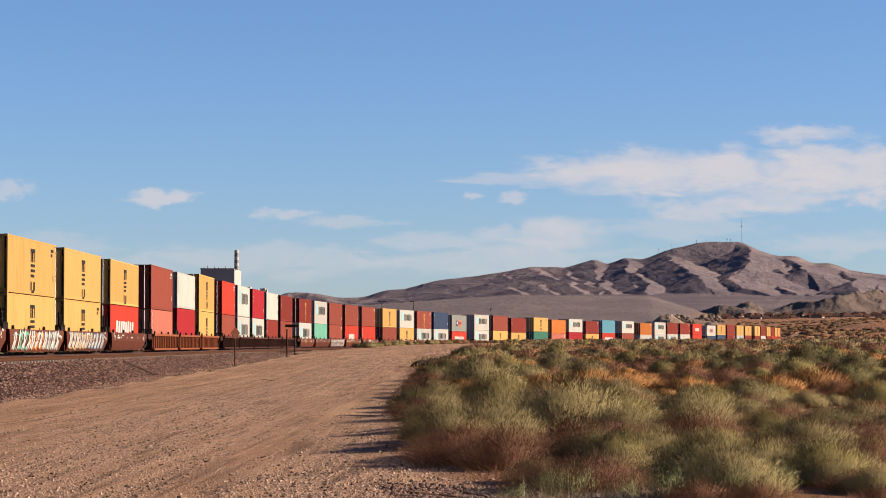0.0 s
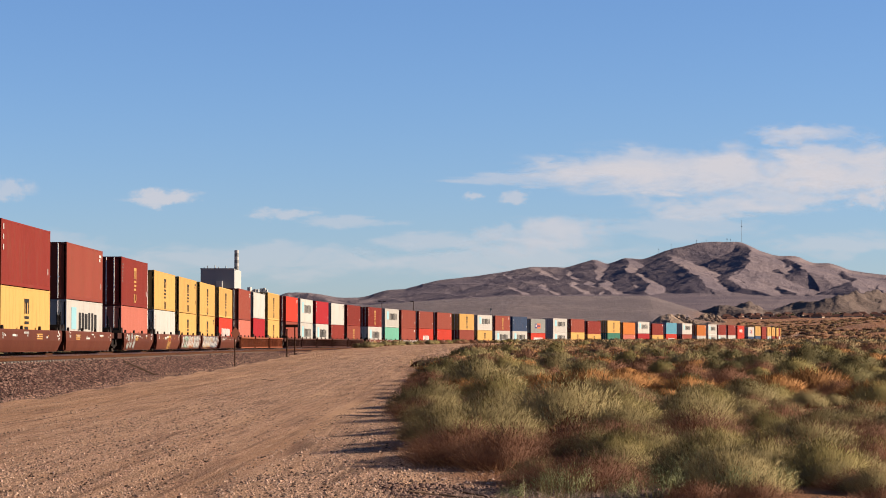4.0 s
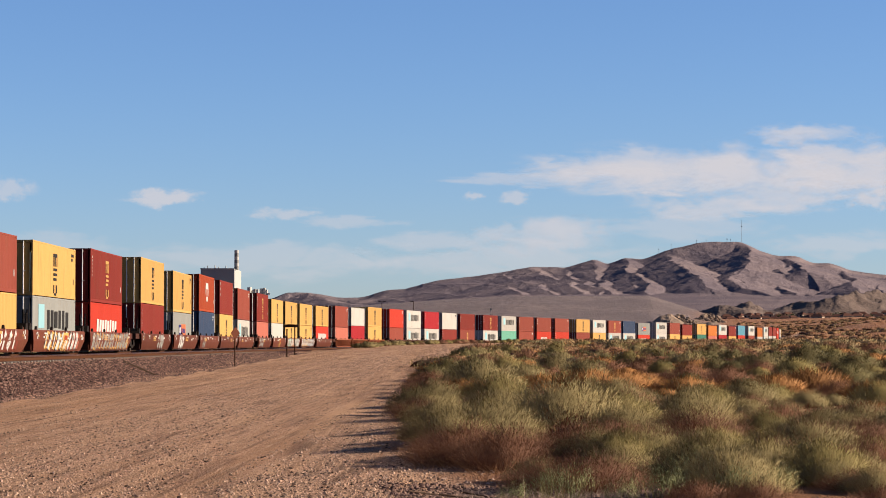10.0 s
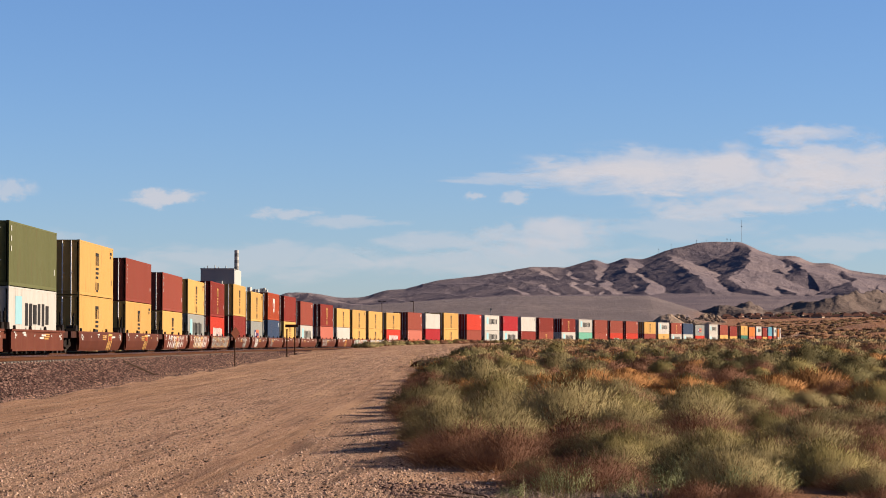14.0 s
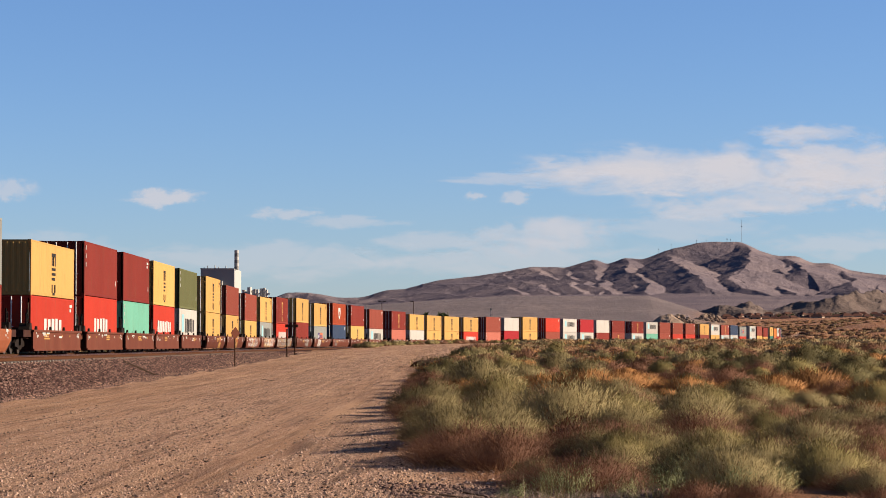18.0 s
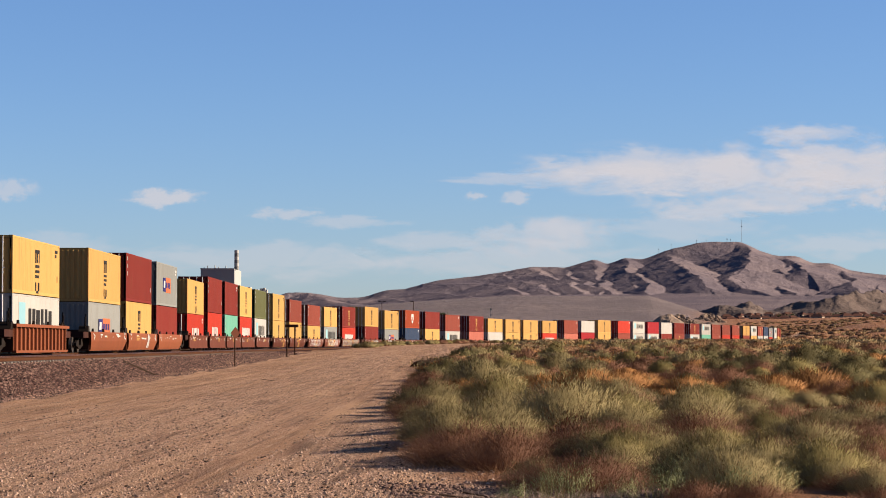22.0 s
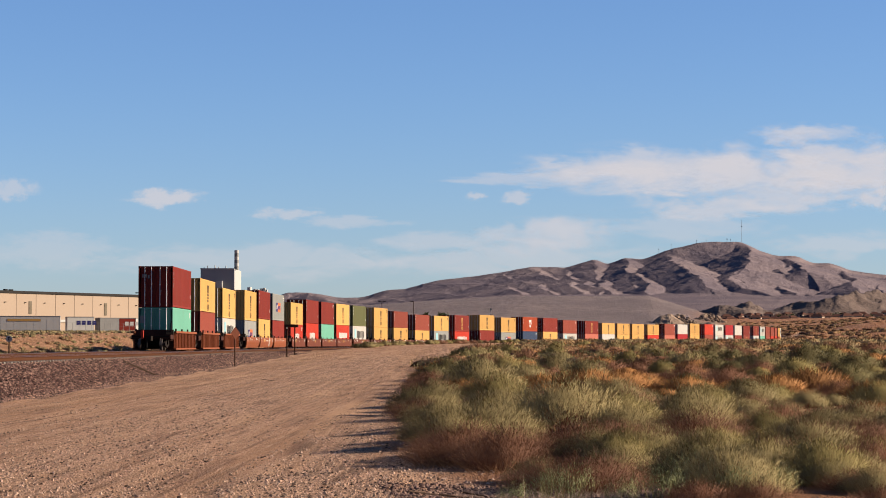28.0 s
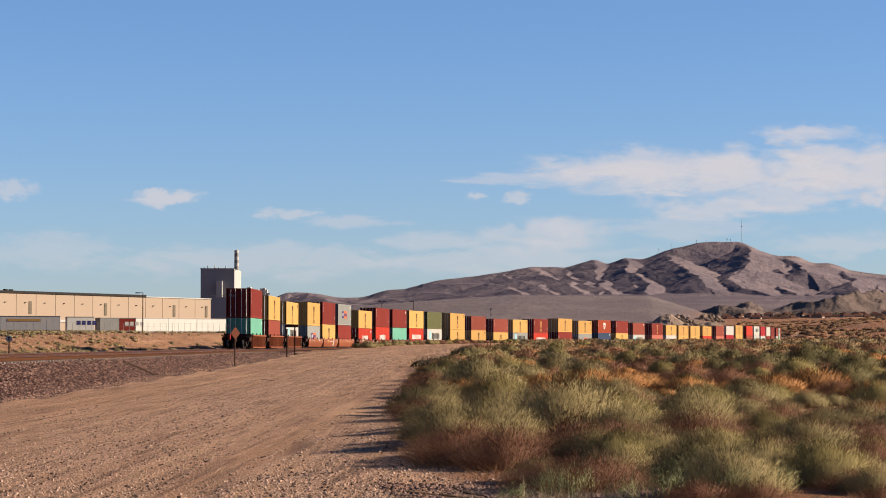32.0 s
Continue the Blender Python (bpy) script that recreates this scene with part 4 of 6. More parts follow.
def motions():
    """The train runs along its line at one even speed."""
    for cloud, at in DRIFT:
        walk(cloud, [(0, pose(at.x - 4, at.y, at.z)), (32, pose(at.x + 4, at.y, at.z))])
    times = [2.0 * k for k in range(17)]
    for ob, s0, up in MOVING:
        path = []
        for t in times:
            s = s0 + SPEED * t
            x, y, h = line(s)
            path.append((t, pose(float(x), float(y), float(rail_z(s)) + up, 0, 0, -math.degrees(float(h)))))
        walk(ob, path)


# ---- distance: plain, mountains, rocks ----
def rock_mat():
    m, n, l, p = node_mat("haze_tinted_mountain_rock")
    co = n.new("ShaderNodeNewGeometry")
    a, b = n.new("ShaderNodeTexNoise"), n.new("ShaderNodeTexNoise")
    a.inputs["Scale"].default_value, b.inputs["Scale"].default_value = 0.006, 0.07
    a.inputs["Detail"].default_value, b.inputs["Detail"].default_value = 6, 10
    b.inputs["Roughness"].default_value = 0.66
    mix = n.new("ShaderNodeMix")
    mix.data_type = "RGBA"
    # bluer than bare rock: distance haze is mixed into both tones
    mix.inputs["A"].default_value, mix.inputs["B"].default_value = (0.088, 0.073, 0.085, 1), (0.136, 0.107, 0.109, 1)
    s = n.new("ShaderNodeMath")
    s.operation = "MULTIPLY_ADD"
    s.inputs[1].default_value = 0.6
    r = n.new("ShaderNodeMapRange")
    r.inputs["From Min"].default_value, r.inputs["From Max"].default_value = 0.64, 0.94
    for q in (a, b):
        l.new(co.outputs["Position"], q.inputs["Vector"])
    l.new(b.outputs["Fac"], s.inputs[0])
    l.new(a.outputs["Fac"], s.inputs[2])
    l.new(s.outputs[0], r.inputs["Value"])
    l.new(r.outputs[0], mix.inputs["Factor"])
    l.new(mix.outputs["Result"], p.inputs["Base Color"])
    p.inputs["Roughness"].default_value = 1.0
    p.inputs["Specular IOR Level"].default_value = 0.0
    bp = n.new("ShaderNodeBump")
    bp.inputs["Strength"].default_value, bp.inputs["Distance"].default_value = 0.7, 5.0
    l.new(b.outputs["Fac"], bp.inputs["Height"])
    l.new(bp.outputs[0], p.inputs["Normal"])
    return m


ROCK = rock_mat()
RIDGE_B = [-115.84, -72.76, -66.06, -57.2, -44.04, -34.47, -24.89, -15.32, -5.74, 11.01, 25.37, 38.54, 51.7, 64.15, 69.65, 76.83, 84.01, 97.18, 107.95, 117.52, 127.09, 139.06, 149.83, 157.01, 164.19, 171.37, 182.14, 195.31, 243.18, 362.85]
RIDGE_E = [8.62, 19.87, 22.26, 22.02, 20.11, 20.34, 23.46, 24.17, 26.57, 28.72, 30.88, 33.51, 32.79, 36.38, 34.23, 37.1, 36.14, 40.93, 43.08, 44.04, 43.56, 37.82, 37.58, 34.94, 35.18, 32.31, 30.64, 28.48, 26.57, 12.21]


# spurs: bearing, rise and distance of the head, a bend and the foot, in thousandths and metres
SPURS = [(76, 37, 3880, 82, 30, 3400, 88, 22, 2950), (64, 36, 3880, 68, 28, 3450, 66, 21.5, 3000), (38, 33, 3880, 52, 27.5, 3450, 60, 21.5, 2980), (11, 28.6, 3880, 26, 24.6, 3450, 36, 21, 3000),
         (-15, 24, 3880, -2, 22, 3450, 10, 20.4, 3000), (-57, 21.6, 3880, -46, 19, 3400, -30, 17, 3000), (95, 38, 3850, 101, 33, 3350, 114, 24.5, 2980), (130, 43.5, 3870, 127, 34, 3450, 121, 28, 3150),
         (121, 28, 3150, 128, 24, 3000, 140, 20.5, 2900), (148, 37.6, 3880, 137, 31, 3500, 126, 26, 3200), (137, 31, 3500, 144, 25, 3200, 147, 21, 2950), (164, 35.1, 3850, 171, 29, 3400, 176, 21.5, 2950),
         (183, 30.5, 3880, 190, 27, 3500, 202, 21, 3000), (139, 41, 3800, 146, 35.5, 3600, 152, 31, 3350), (52, 32.8, 3880, 60, 26.5, 3350, 74, 21.5, 2960), (25, 30.8, 3880, 40, 25.5, 3400, 48, 21.2, 3000),
         (-34, 20.3, 3880, -22, 19.5, 3400, -12, 18.5, 3000), (176, 31.5, 3860, 181, 27, 3450, 186, 21.5, 3000)]


def ripple(x, y, seed):
    """Smooth random relief over the plan, between -1 and 1."""
    g = np.random.RandomState(seed).rand(64, 64) * 2 - 1
    i, j = np.floor(x).astype(int), np.floor(y).astype(int)
    a, b = x - i, y - j
    a, b = a * a * (3 - 2 * a), b * b * (3 - 2 * b)
    return (g[i % 64, j % 64] * (1 - a) + g[(i + 1) % 64, j % 64] * a) * (1 - b) + (g[i % 64, (j + 1) % 64] * (1 - a) + g[(i + 1) % 64, (j + 1) % 64] * a) * b


def relief(x, y, size, octaves, seed, creased=False):
    total, amp = 0.0, 1.0
    for o in range(octaves):
        q = ripple(x / size + 7.3 * o, y / size + 3.9 * o, seed + o)
        total = total + amp * (0.5 - 1.6 * np.abs(q) if creased else q)
        amp, size = amp * 0.52, size * 0.5
    return total


def build_mountains():
    bs = np.concatenate([np.linspace(-140, -70, 120), np.linspace(-69.6, 196, 820), np.linspace(198, 280, 60)])
    ds = np.concatenate([np.linspace(2080, 2860, 24), np.linspace(2880, 3900, 190), np.linspace(3930, 4700, 14)])
    dd, bb = np.meshgrid(ds, bs, indexing="ij")
    xx = bb * dd / 1000
    fine = np.linspace(-160, 300, 2300)
    kernel = np.exp(-(np.arange(-24, 25) / 8.0) ** 2)
    rounded = np.convolve(np.pad(np.interp(fine, RIDGE_B, RIDGE_E), 24, mode="edge"), kernel / kernel.sum(), "valid")
    crest = np.interp(bb, fine, rounded) + 0.34 * relief(bb, bb * 0, 10, 5, 61)
    foot = np.interp(bb, [-140, -116, -34, 28, 88, 187, 363], [4.5, 5.03, 16.75, 20.82, 20.9, 20.4, 15])
    far = np.clip((dd - 2900) / 1000, 0, 1)
    low = EYE + foot * np.minimum(dd, 2900) / 1000 - 14 * np.maximum((2900 - dd) / 600, 0)
    z = low + (EYE + crest * 3.9 - low) * (0.30 * far ** 0.8 + 0.25 * far ** 5)
    wx = xx + 9 * relief(xx, dd, 150, 3, 3) + 2.5 * relief(xx, dd, 36, 3, 5)
    wd = dd + 40 * relief(xx, dd, 260, 3, 11)

    def ridge(b0, e0, d0, b1, e1, d1):
        nonlocal z
        p, q = np.array((b0 * d0 / 1000, d0)), np.array((b1 * d1 / 1000, d1))
        v = q - p
        t = np.clip(((wx - p[0]) * v[0] + (wd - p[1]) * v[1]) / (v @ v), 0, 1)
        away = np.hypot(wx - p[0] - t * v[0], wd - p[1] - t * v[1])
        top = EYE + (e0 * d0 + (e1 * d1 - e0 * d0) * t) / 1000
        here = top - np.where(wx < p[0] + t * v[0], 0.21 + 0.08 * smooth(45, 85, b0), 0.25) * away + 0.0003 * np.minimum(away, 300) ** 2
        gap = np.clip(0.5 + (here - z) / 3.5, 0, 1)
        z = z + (here - z) * gap

    twigs = random.Random(8)
    for b0, e0, d0, b1, e1, d1, b2, e2, d2 in SPURS:
        for _ in range(2):
            t, way = twigs.random(), twigs.choice((-1, 1))
            b, e, d = (b1 + (b2 - b1) * t, e1 + (e2 - e1) * t, d1 + (d2 - d1) * t)
            ridge(b, e - 0.8, d, b + way * twigs.uniform(4, 8), e - twigs.uniform(3, 5), d - twigs.uniform(60, 200))
        ridge(b0, e0, d0, b1, e1, d1)
        ridge(b1, e1, d1, b2, e2, d2)
    for (b0, e0), (b1, e1) in zip(zip(RIDGE_B, RIDGE_E), zip(RIDGE_B[1:], RIDGE_E[1:])):
        ridge(b0, e0, 3895, b1, e1, 3895)
    keep = smooth(0, 0.12, far)
    z = z + keep * (1.0 * relief(wx, wd * 0.5, 50, 5, 21, True) + 0.3 * relief(xx, dd, 12, 3, 41))
    z = np.maximum(z, low + 0.6 * relief(xx, dd, 40, 3, 51))
    cap = EYE + (crest - 4.0 * np.clip((3900 - dd) / 1000, 0, 1)) * dd / 1000
    z = cap - 1.2 * np.logaddexp(0, (cap - z) / 1.2)
    z = z + (EYE + crest * dd / 1000 - z) * smooth(3780, 3900, dd)
    z = np.where(dd > 3905, EYE + crest * 3.9 - (dd - 3900) * 0.26, z)
    v = np.stack([xx, dd, z], -1)
    nr, nc = v.shape[:2]
    i = (np.arange(nr - 1)[:, None] * nc + np.arange(nc - 1)[None]).reshape(-1)
    f = np.stack([i, i + 1, i + nc + 1, i + nc], -1)
    tagged(new("mountain_range", raw_mesh("mountain_range", v.reshape(-1, 3), f, ROCK, True)), "bare mauve-brown desert mountains with long ridges, haze in their colour", "mountain", kind="structure")


build_mountains()


# ---- clouds ----
def cloud_mat():
    m, n, l, p = node_mat("thin_cloud")
    n.remove(p)
    out = n["Material Output"]
    co, info = n.new("ShaderNodeTexCoord"), n.new("ShaderNodeObjectInfo")
    geo = n.new("ShaderNodeNewGeometry")
    dist = n.new("ShaderNodeVectorMath")
    dist.operation = "LENGTH"
    mp = n.new("ShaderNodeMapping")
    mp.inputs["Scale"].default_value = (0.0035, 1, 0.011)
    own, apart = n.new("ShaderNodeVectorMath"), n.new("ShaderNodeVectorMath")
    own.operation, apart.operation = "SUBTRACT", "MULTIPLY_ADD"
    l.new(geo.outputs["Position"], own.inputs[0])
    l.new(info.outputs["Location"], own.inputs[1])
    l.new(info.outputs["Random"], apart.inputs[0])
    apart.inputs[1].default_value = (4000, 40, 900)
    l.new(own.outputs[0], apart.inputs[2])
    l.new(apart.outputs[0], mp.inputs["Vector"])
    # the outline of each cloud is bent and frayed
    bend, frayed = n.new("ShaderNodeTexNoise"), n.new("ShaderNodeVectorMath")
    bend.inputs["Scale"].default_value, bend.inputs["Detail"].default_value, bend.inputs["Roughness"].default_value = 1.5, 9, 0.62
    own_scale = n.new("ShaderNodeVectorMath")
    own_scale.operation = "MULTIPLY_ADD"
    own_scale.inputs[1].default_value = (1.3, 1, 0.6)
    l.new(co.outputs["Object"], own_scale.inputs[0])
    seeded = n.new("ShaderNodeVectorMath")
    seeded.operation = "SCALE"
    seeded.inputs["Scale"].default_value = 40.0
    l.new(info.outputs["Random"], seeded.inputs[0])
    l.new(seeded.outputs[0], own_scale.inputs[2])
    l.new(own_scale.outputs[0], bend.inputs["Vector"])
    half = n.new("ShaderNodeVectorMath")
    half.operation = "SUBTRACT"
    half.inputs[1].default_value = (0.5, 0.5, 0.5)
    l.new(bend.outputs["Color"], half.inputs[0])
    frayed.operation = "MULTIPLY_ADD"
    frayed.inputs[1].default_value = (1.6, 0, 2.2)
    l.new(half.outputs[0], frayed.inputs[0])
    l.new(co.outputs["Object"], frayed.inputs[2])
    l.new(frayed.outputs[0], dist.inputs[0])
    inner = n.new("ShaderNodeVectorMath")
    inner.operation = "LENGTH"
    l.new(co.outputs["Object"], inner.inputs[0])
    rim = n.new("ShaderNodeMapRange")
    rim.inputs["From Min"].default_value, rim.inputs["From Max"].default_value = 1.0, 0.75
    l.new(inner.outputs["Value"], rim.inputs["Value"])
    ns = n.new("ShaderNodeTexNoise")
    ns.inputs["Scale"].default_value, ns.inputs["Detail"].default_value, ns.inputs["Roughness"].default_value = 2.3, 10, 0.6
    ns.inputs["Distortion"].default_value = 0.9
    l.new(mp.outputs[0], ns.inputs["Vector"])
    fall = n.new("ShaderNodeMapRange")
    fall.interpolation_type = "SMOOTHSTEP"
    fall.inputs["From Min"].default_value, fall.inputs["From Max"].default_value = 1.0, 0.1
    l.new(dist.outputs["Value"], fall.inputs["Value"])
    s = n.new("ShaderNodeMath")
    s.operation = "MULTIPLY_ADD"
    s.inputs[1].default_value = 0.52
    l.new(fall.outputs[0], s.inputs[0])
    l.new(ns.outputs["Fac"], s.inputs[2])
    r = n.new("ShaderNodeMapRange")
    r.interpolation_type = "SMOOTHSTEP"
    r.inputs["From Min"].default_value, r.inputs["From Max"].default_value = 0.52, 1.02
    l.new(s.outputs[0], r.inputs["Value"])
    dens = n.new("ShaderNodeMath")
    dens.operation = "MULTIPLY"
    l.new(r.outputs[0], dens.inputs[0])
    edge = n.new("ShaderNodeMath")
    edge.operation = "MULTIPLY"
    edge.use_clamp = True
    edge.inputs[1].default_value = 1.0
    l.new(rim.outputs[0], edge.inputs[0])
    l.new(edge.outputs[0], dens.inputs[1])
    thick = n.new("ShaderNodeMath")
    thick.operation = "MULTIPLY"
    l.new(dens.outputs[0], thick.inputs[0])
    l.new(info.outputs["Alpha"], thick.inputs[1])
    em, tr, mix = n.new("ShaderNodeEmission"), n.new("ShaderNodeBsdfTransparent"), n.new("ShaderNodeMixShader")
    em.inputs["Color"].default_value = (0.205, 0.197, 0.207, 1)
    l.new(thick.outputs[0], mix.inputs[0])
    l.new(tr.outputs[0], mix.inputs[1])
    l.new(em.outputs[0], mix.inputs[2])
    l.new(mix.outputs[0], out.inputs["Surface"])
    return m


CLOUD = cloud_mat()
# bearing, rise, half width, half height, density
CLOUDS = [(123.5, 71.57, 92, 19, 0.85), (185.73, 74.44, 60, 15, 0.8), (146.24, 88.8, 22, 5.5, 0.6), (66.06, 74.44, 42, 6, 0.6), (34.94, 70.13, 45, 4.5, 0.45),
          (121.11, 58.88, 50, 8, 0.65), (-117.76, 61.99, 24, 6.5, 0.75), (-185.26, 66.06, 16, 7, 0.5), (-66.78, 55.77, 20, 4.5, 0.55), (-39.25, 51.7, 34, 4, 0.4),
          (13.4, 63.19, 7, 2.6, 0.55), (31.35, 62.47, 11, 4, 0.55), (22.98, 48.11, 16, 6, 0.4), (51.7, 49.31, 22, 8, 0.45), (182.14, 61.27, 14, 6, 0.7),
          (27.76, 36, 85, 12, 0.42), (-85, 35, 95, 12, 0.38), (-165, 40, 60, 11, 0.32), (2, 44, 40, 6, 0.4), (171.37, 43.32, 60, 9, 0.4), (99.57, 49.31, 60, 7, 0.35),
          (161.8, 79.7, 62, 13, 0.7), (92.39, 76.35, 70, 12, 0.65), (43.32, 45.72, 34, 11, 0.5), (149.83, 62.47, 40, 8, 0.6), (157.01, 90.71, 30, 5, 0.45)]
DRIFT = []
quad = Geo()
quad.v, quad.f = [(-1, 0, -1), (1, 0, -1), (1, 0, 1), (-1, 0, 1)], [(0, 1, 2, 3)]
quad = quad.mesh("cloud", CLOUD)
for k, (b, e, w, hh, dens) in enumerate(CLOUDS):
    d = 4720 + 9 * k
    ob = tagged(new("cloud", quad), "thin white cloud streak in the blue sky", "cloud", "clouds", "structure")
    ob.location = afar(b, e, d)
    ob.scale = (w * d / 1000, 1, hh * d / 1000)
    ob.color = (1, 1, 1, dens)
    DRIFT.append((ob, Vector(ob.location)))


# ---- factory, trailers, poles ----
def build_warehouse():
    a, b = np.array(afar(-266.63, 0, 420)[:2]), np.array(afar(-98.37, 0, 535)[:2])
    d = (b - a) / np.linalg.norm(b - a)
    length = float(np.linalg.norm(b - a))
    ang = math.degrees(math.atan2(d[1], d[0]))
    base, height = 3.6, 8.5
    wh = thing("warehouse", "long cream panelled warehouse with a dark roof edge", "warehouse", m=pose(a[0], a[1], base, 0, 0, ang))
    part("wall", Geo().box(0, 0.1, -2, length, 60, height), CREAM, wh)
    n = int(length / 6.4)
    w = length / n
    pan = Geo().chamfer(0.05, -0.05, 0, w - 0.05, 0.1, height - 0.1, 0.02).mesh("panel", CREAM)
    for i in range(n):
        part("panel", pan, None, wh, "", pose(i * w, 0, 0))
    part("roof_edge", Geo().box(-0.2, -0.25, height, length * 0.80, 60.2, height + 0.5), DARK_TRIM, wh, "dark roof edge")
    part("coping", Geo().box(length * 0.80, -0.15, height, length + 0.1, 60.2, height + 0.18), WHITE_METAL, wh)
    part("base_band", Geo().box(0, -0.3, 2.9, length, -0.06, 3.35), WHITE_METAL, wh, "white canopy band")
    vent = Geo().box(0, -0.14, 0, 0.95, -0.06, 2.6)
    for k in range(12):
        vent.box(0.03, -0.2, 0.08 + k * 0.21, 0.92, -0.12, 0.16 + k * 0.21)
    vent = vent.mesh("louvre", LOUVRE)
    for i in range(n):
        if i % 4 == 1 or i == n - 1:
            part("louvre", vent, None, wh, "grey louvre", pose(i * w + w * 0.62, 0, 4.4))
        lamp = Geo().box(-0.12, -0.4, 0, 0.12, -0.05, 0.16)
        part("wall_lamp", shared(("wall_lamp",), lambda: lamp, DARK_TRIM), None, wh, "", pose(i * w + w * 0.42, 0, 6.6))
    for x in (0.503, 0.517):
        part("roof_vent", Geo().cyl(0, 0, 0, 0.6, 0.5, 8), DARK_TRIM, wh, "", pose(length * x, 8, height + 0.45))


build_warehouse()


def build_plant():
    d = 720
    x0, _, zt = afar(-102.68, 32.07, d)
    x1 = afar(-88.56, 0, d)[0]
    ground = 3.2
    tw = thing("process_tower", "tall dark grey plant building with a sunlit end", "factory", m=pose(0, d, ground))
    part("wall", Geo().box(x0, 0, -3, x1, 24, zt - ground), TOWER_GREY, tw)
    part("end_wall", Geo().box(x1, 0.05, -3, x1 + 0.15, 23.9, zt - ground + 0.2), WHITE_METAL, tw, "sunlit pale end wall")
    part("parapet", Geo().box(x0 - 0.1, -0.1, zt - ground, x1, 0.2, zt - ground + 0.35), WHITE_METAL, tw)
    part("stair_tower", Geo().box(afar(-95.74, 0, d)[0], -2.2, -3, afar(-93.35, 0, d)[0], -0.02, afar(0, 27.05, d)[2] - ground), WHITE_METAL, tw, "white stair tower")
    for x, t in ((360, 4), (366, 7), (379, 8), (385, 5), (398, 7), (404, 3)):
        bx = x0 + (x - 355) / 58 * (x1 - x0)
        part("roof_vent", Geo().cyl(0, 0, 0, t * 0.17, 0.22, 6, taper=0.5), WHITE_METAL, tw, "", pose(bx, 2, zt - ground))
    st = thing("chimney", "banded steel chimney on the plant building", "chimney", m=pose(afar(-87.96, 0, d)[0], d + 4, zt))
    h = afar(0, 40.45, d)[2] - zt
    for k in range(6):
        part("flue_section", Geo().cyl(0, 0, h * k / 6, h * (k + 1) / 6 - 0.04, 0.72 - 0.01 * k, 14), WHITE_METAL if k % 2 else GALV, st)
    low = thing("annex", "low grey annex beside the warehouse", "factory", m=pose(0, 600, ground))
    ax0, ax1 = afar(-98.37, 0, 600)[0], afar(-75.16, 0, 600)[0]
    ah = afar(0, 20.11, 600)[2] - ground
    part("wall", Geo().box(ax0, 0, -3, ax1, 20, ah), TOWER_GREY, low)
    part("railing", Geo().box(ax0, -0.1, ah, ax1, 0.05, ah + 0.12).box(ax0, -0.1, ah + 0.5, ax1, 0, ah + 0.6), WHITE_METAL, low)
    post = Geo().box(-0.05, -0.1, ah, 0.05, 0, ah + 0.6).mesh("rail_post", WHITE_METAL)
    for k in range(12):
        part("rail_post", post, None, low, "", pose(ax0 + (ax1 - ax0) * k / 11, 0, 0))
    # tanks and ducts beyond the tower
    r = random.Random(5)
    for k in range(9):
        bx = 430 + k * 5.2
        px_, _, pz_ = afar((bx - 784) / 4.178, (611 - (508 + r.random() * 8)) / 4.178, 760)
        eq = thing("rooftop_tank", "pale metal roof tank with ducts", "tank", "roof tanks of the plant", m=pose(px_, 760 + r.random() * 6, ground))
        part("tank", Geo().cyl(0, 0, 0, pz_ - ground, 0.42 + r.random() * 0.35, 10), TRAILER, eq)
        part("duct", Geo().box(0, -0.4, pz_ - ground - 1.6, 1.1, 0.4, pz_ - ground - 1.1), TRAILER, eq)


build_plant()


def trailer(b0, b1, d0, d1, top, base, skin, mark, name, label, sign=None):
    """A box body on wheels between two places."""
    a, c = np.array((b0 * d0 / 1000, d0)), np.array((b1 * d1 / 1000, d1))
    v = (c - a) / np.linalg.norm(c - a)
    n = float(np.linalg.norm(c - a))
    ob = thing(name, label, "trailer", "trailers along the fence", m=pose(a[0], a[1], base, 0, 0, math.degrees(math.atan2(v[1], v[0]))))
    h = top - base
    part("body", Geo().box(0, 0, 1.15, n, 2.6, h), skin, ob)
    part("roof_rail", Geo().box(-0.02, -0.03, h - 0.12, n + 0.02, 2.63, h + 0.02), GALV, ob)
    part("bottom_rail", Geo().box(-0.02, -0.03, 1.05, n + 0.02, 2.63, 1.2), GALV, ob)
    ribs = max(2, int(n / 1.2))
    rib = Geo().box(-0.03, -0.008, 1.2, 0.03, 0.0, h - 0.1).mesh("post", skin)
    for k in range(ribs + 1):
        part("post", rib, None, ob, "", pose(n * k / ribs, 0, 0))
    for x in (n - 1.2, n - 2.5):
        for y in (0.05, 2.15):
            part("wheel", Geo().cyl(x, 0.5, y, y + 0.4, 0.5, 14, "y"), RUBBER, ob)
    part("landing_gear", Geo().box(1.8, 0.3, 0, 1.95, 0.45, 1.1).box(1.8, 2.1, 0, 1.95, 2.25, 1.1), IRON, ob)
    if sign:
        part("yellow_panel", Geo().box(n * 0.62, -0.036, h * 0.74, n * 0.86, -0.031, h * 0.86), PAINT["yellow"], ob, "yellow stripe panel")
    if mark:
        g = Geo()
        for k in range(4):
            g.box(n * 0.35 + k * 1.0, -0.036, h * 0.60, n * 0.35 + k * 1.0 + 0.72, -0.031, h * 0.80)
        part("lettering", g, mark, ob)
    return ob


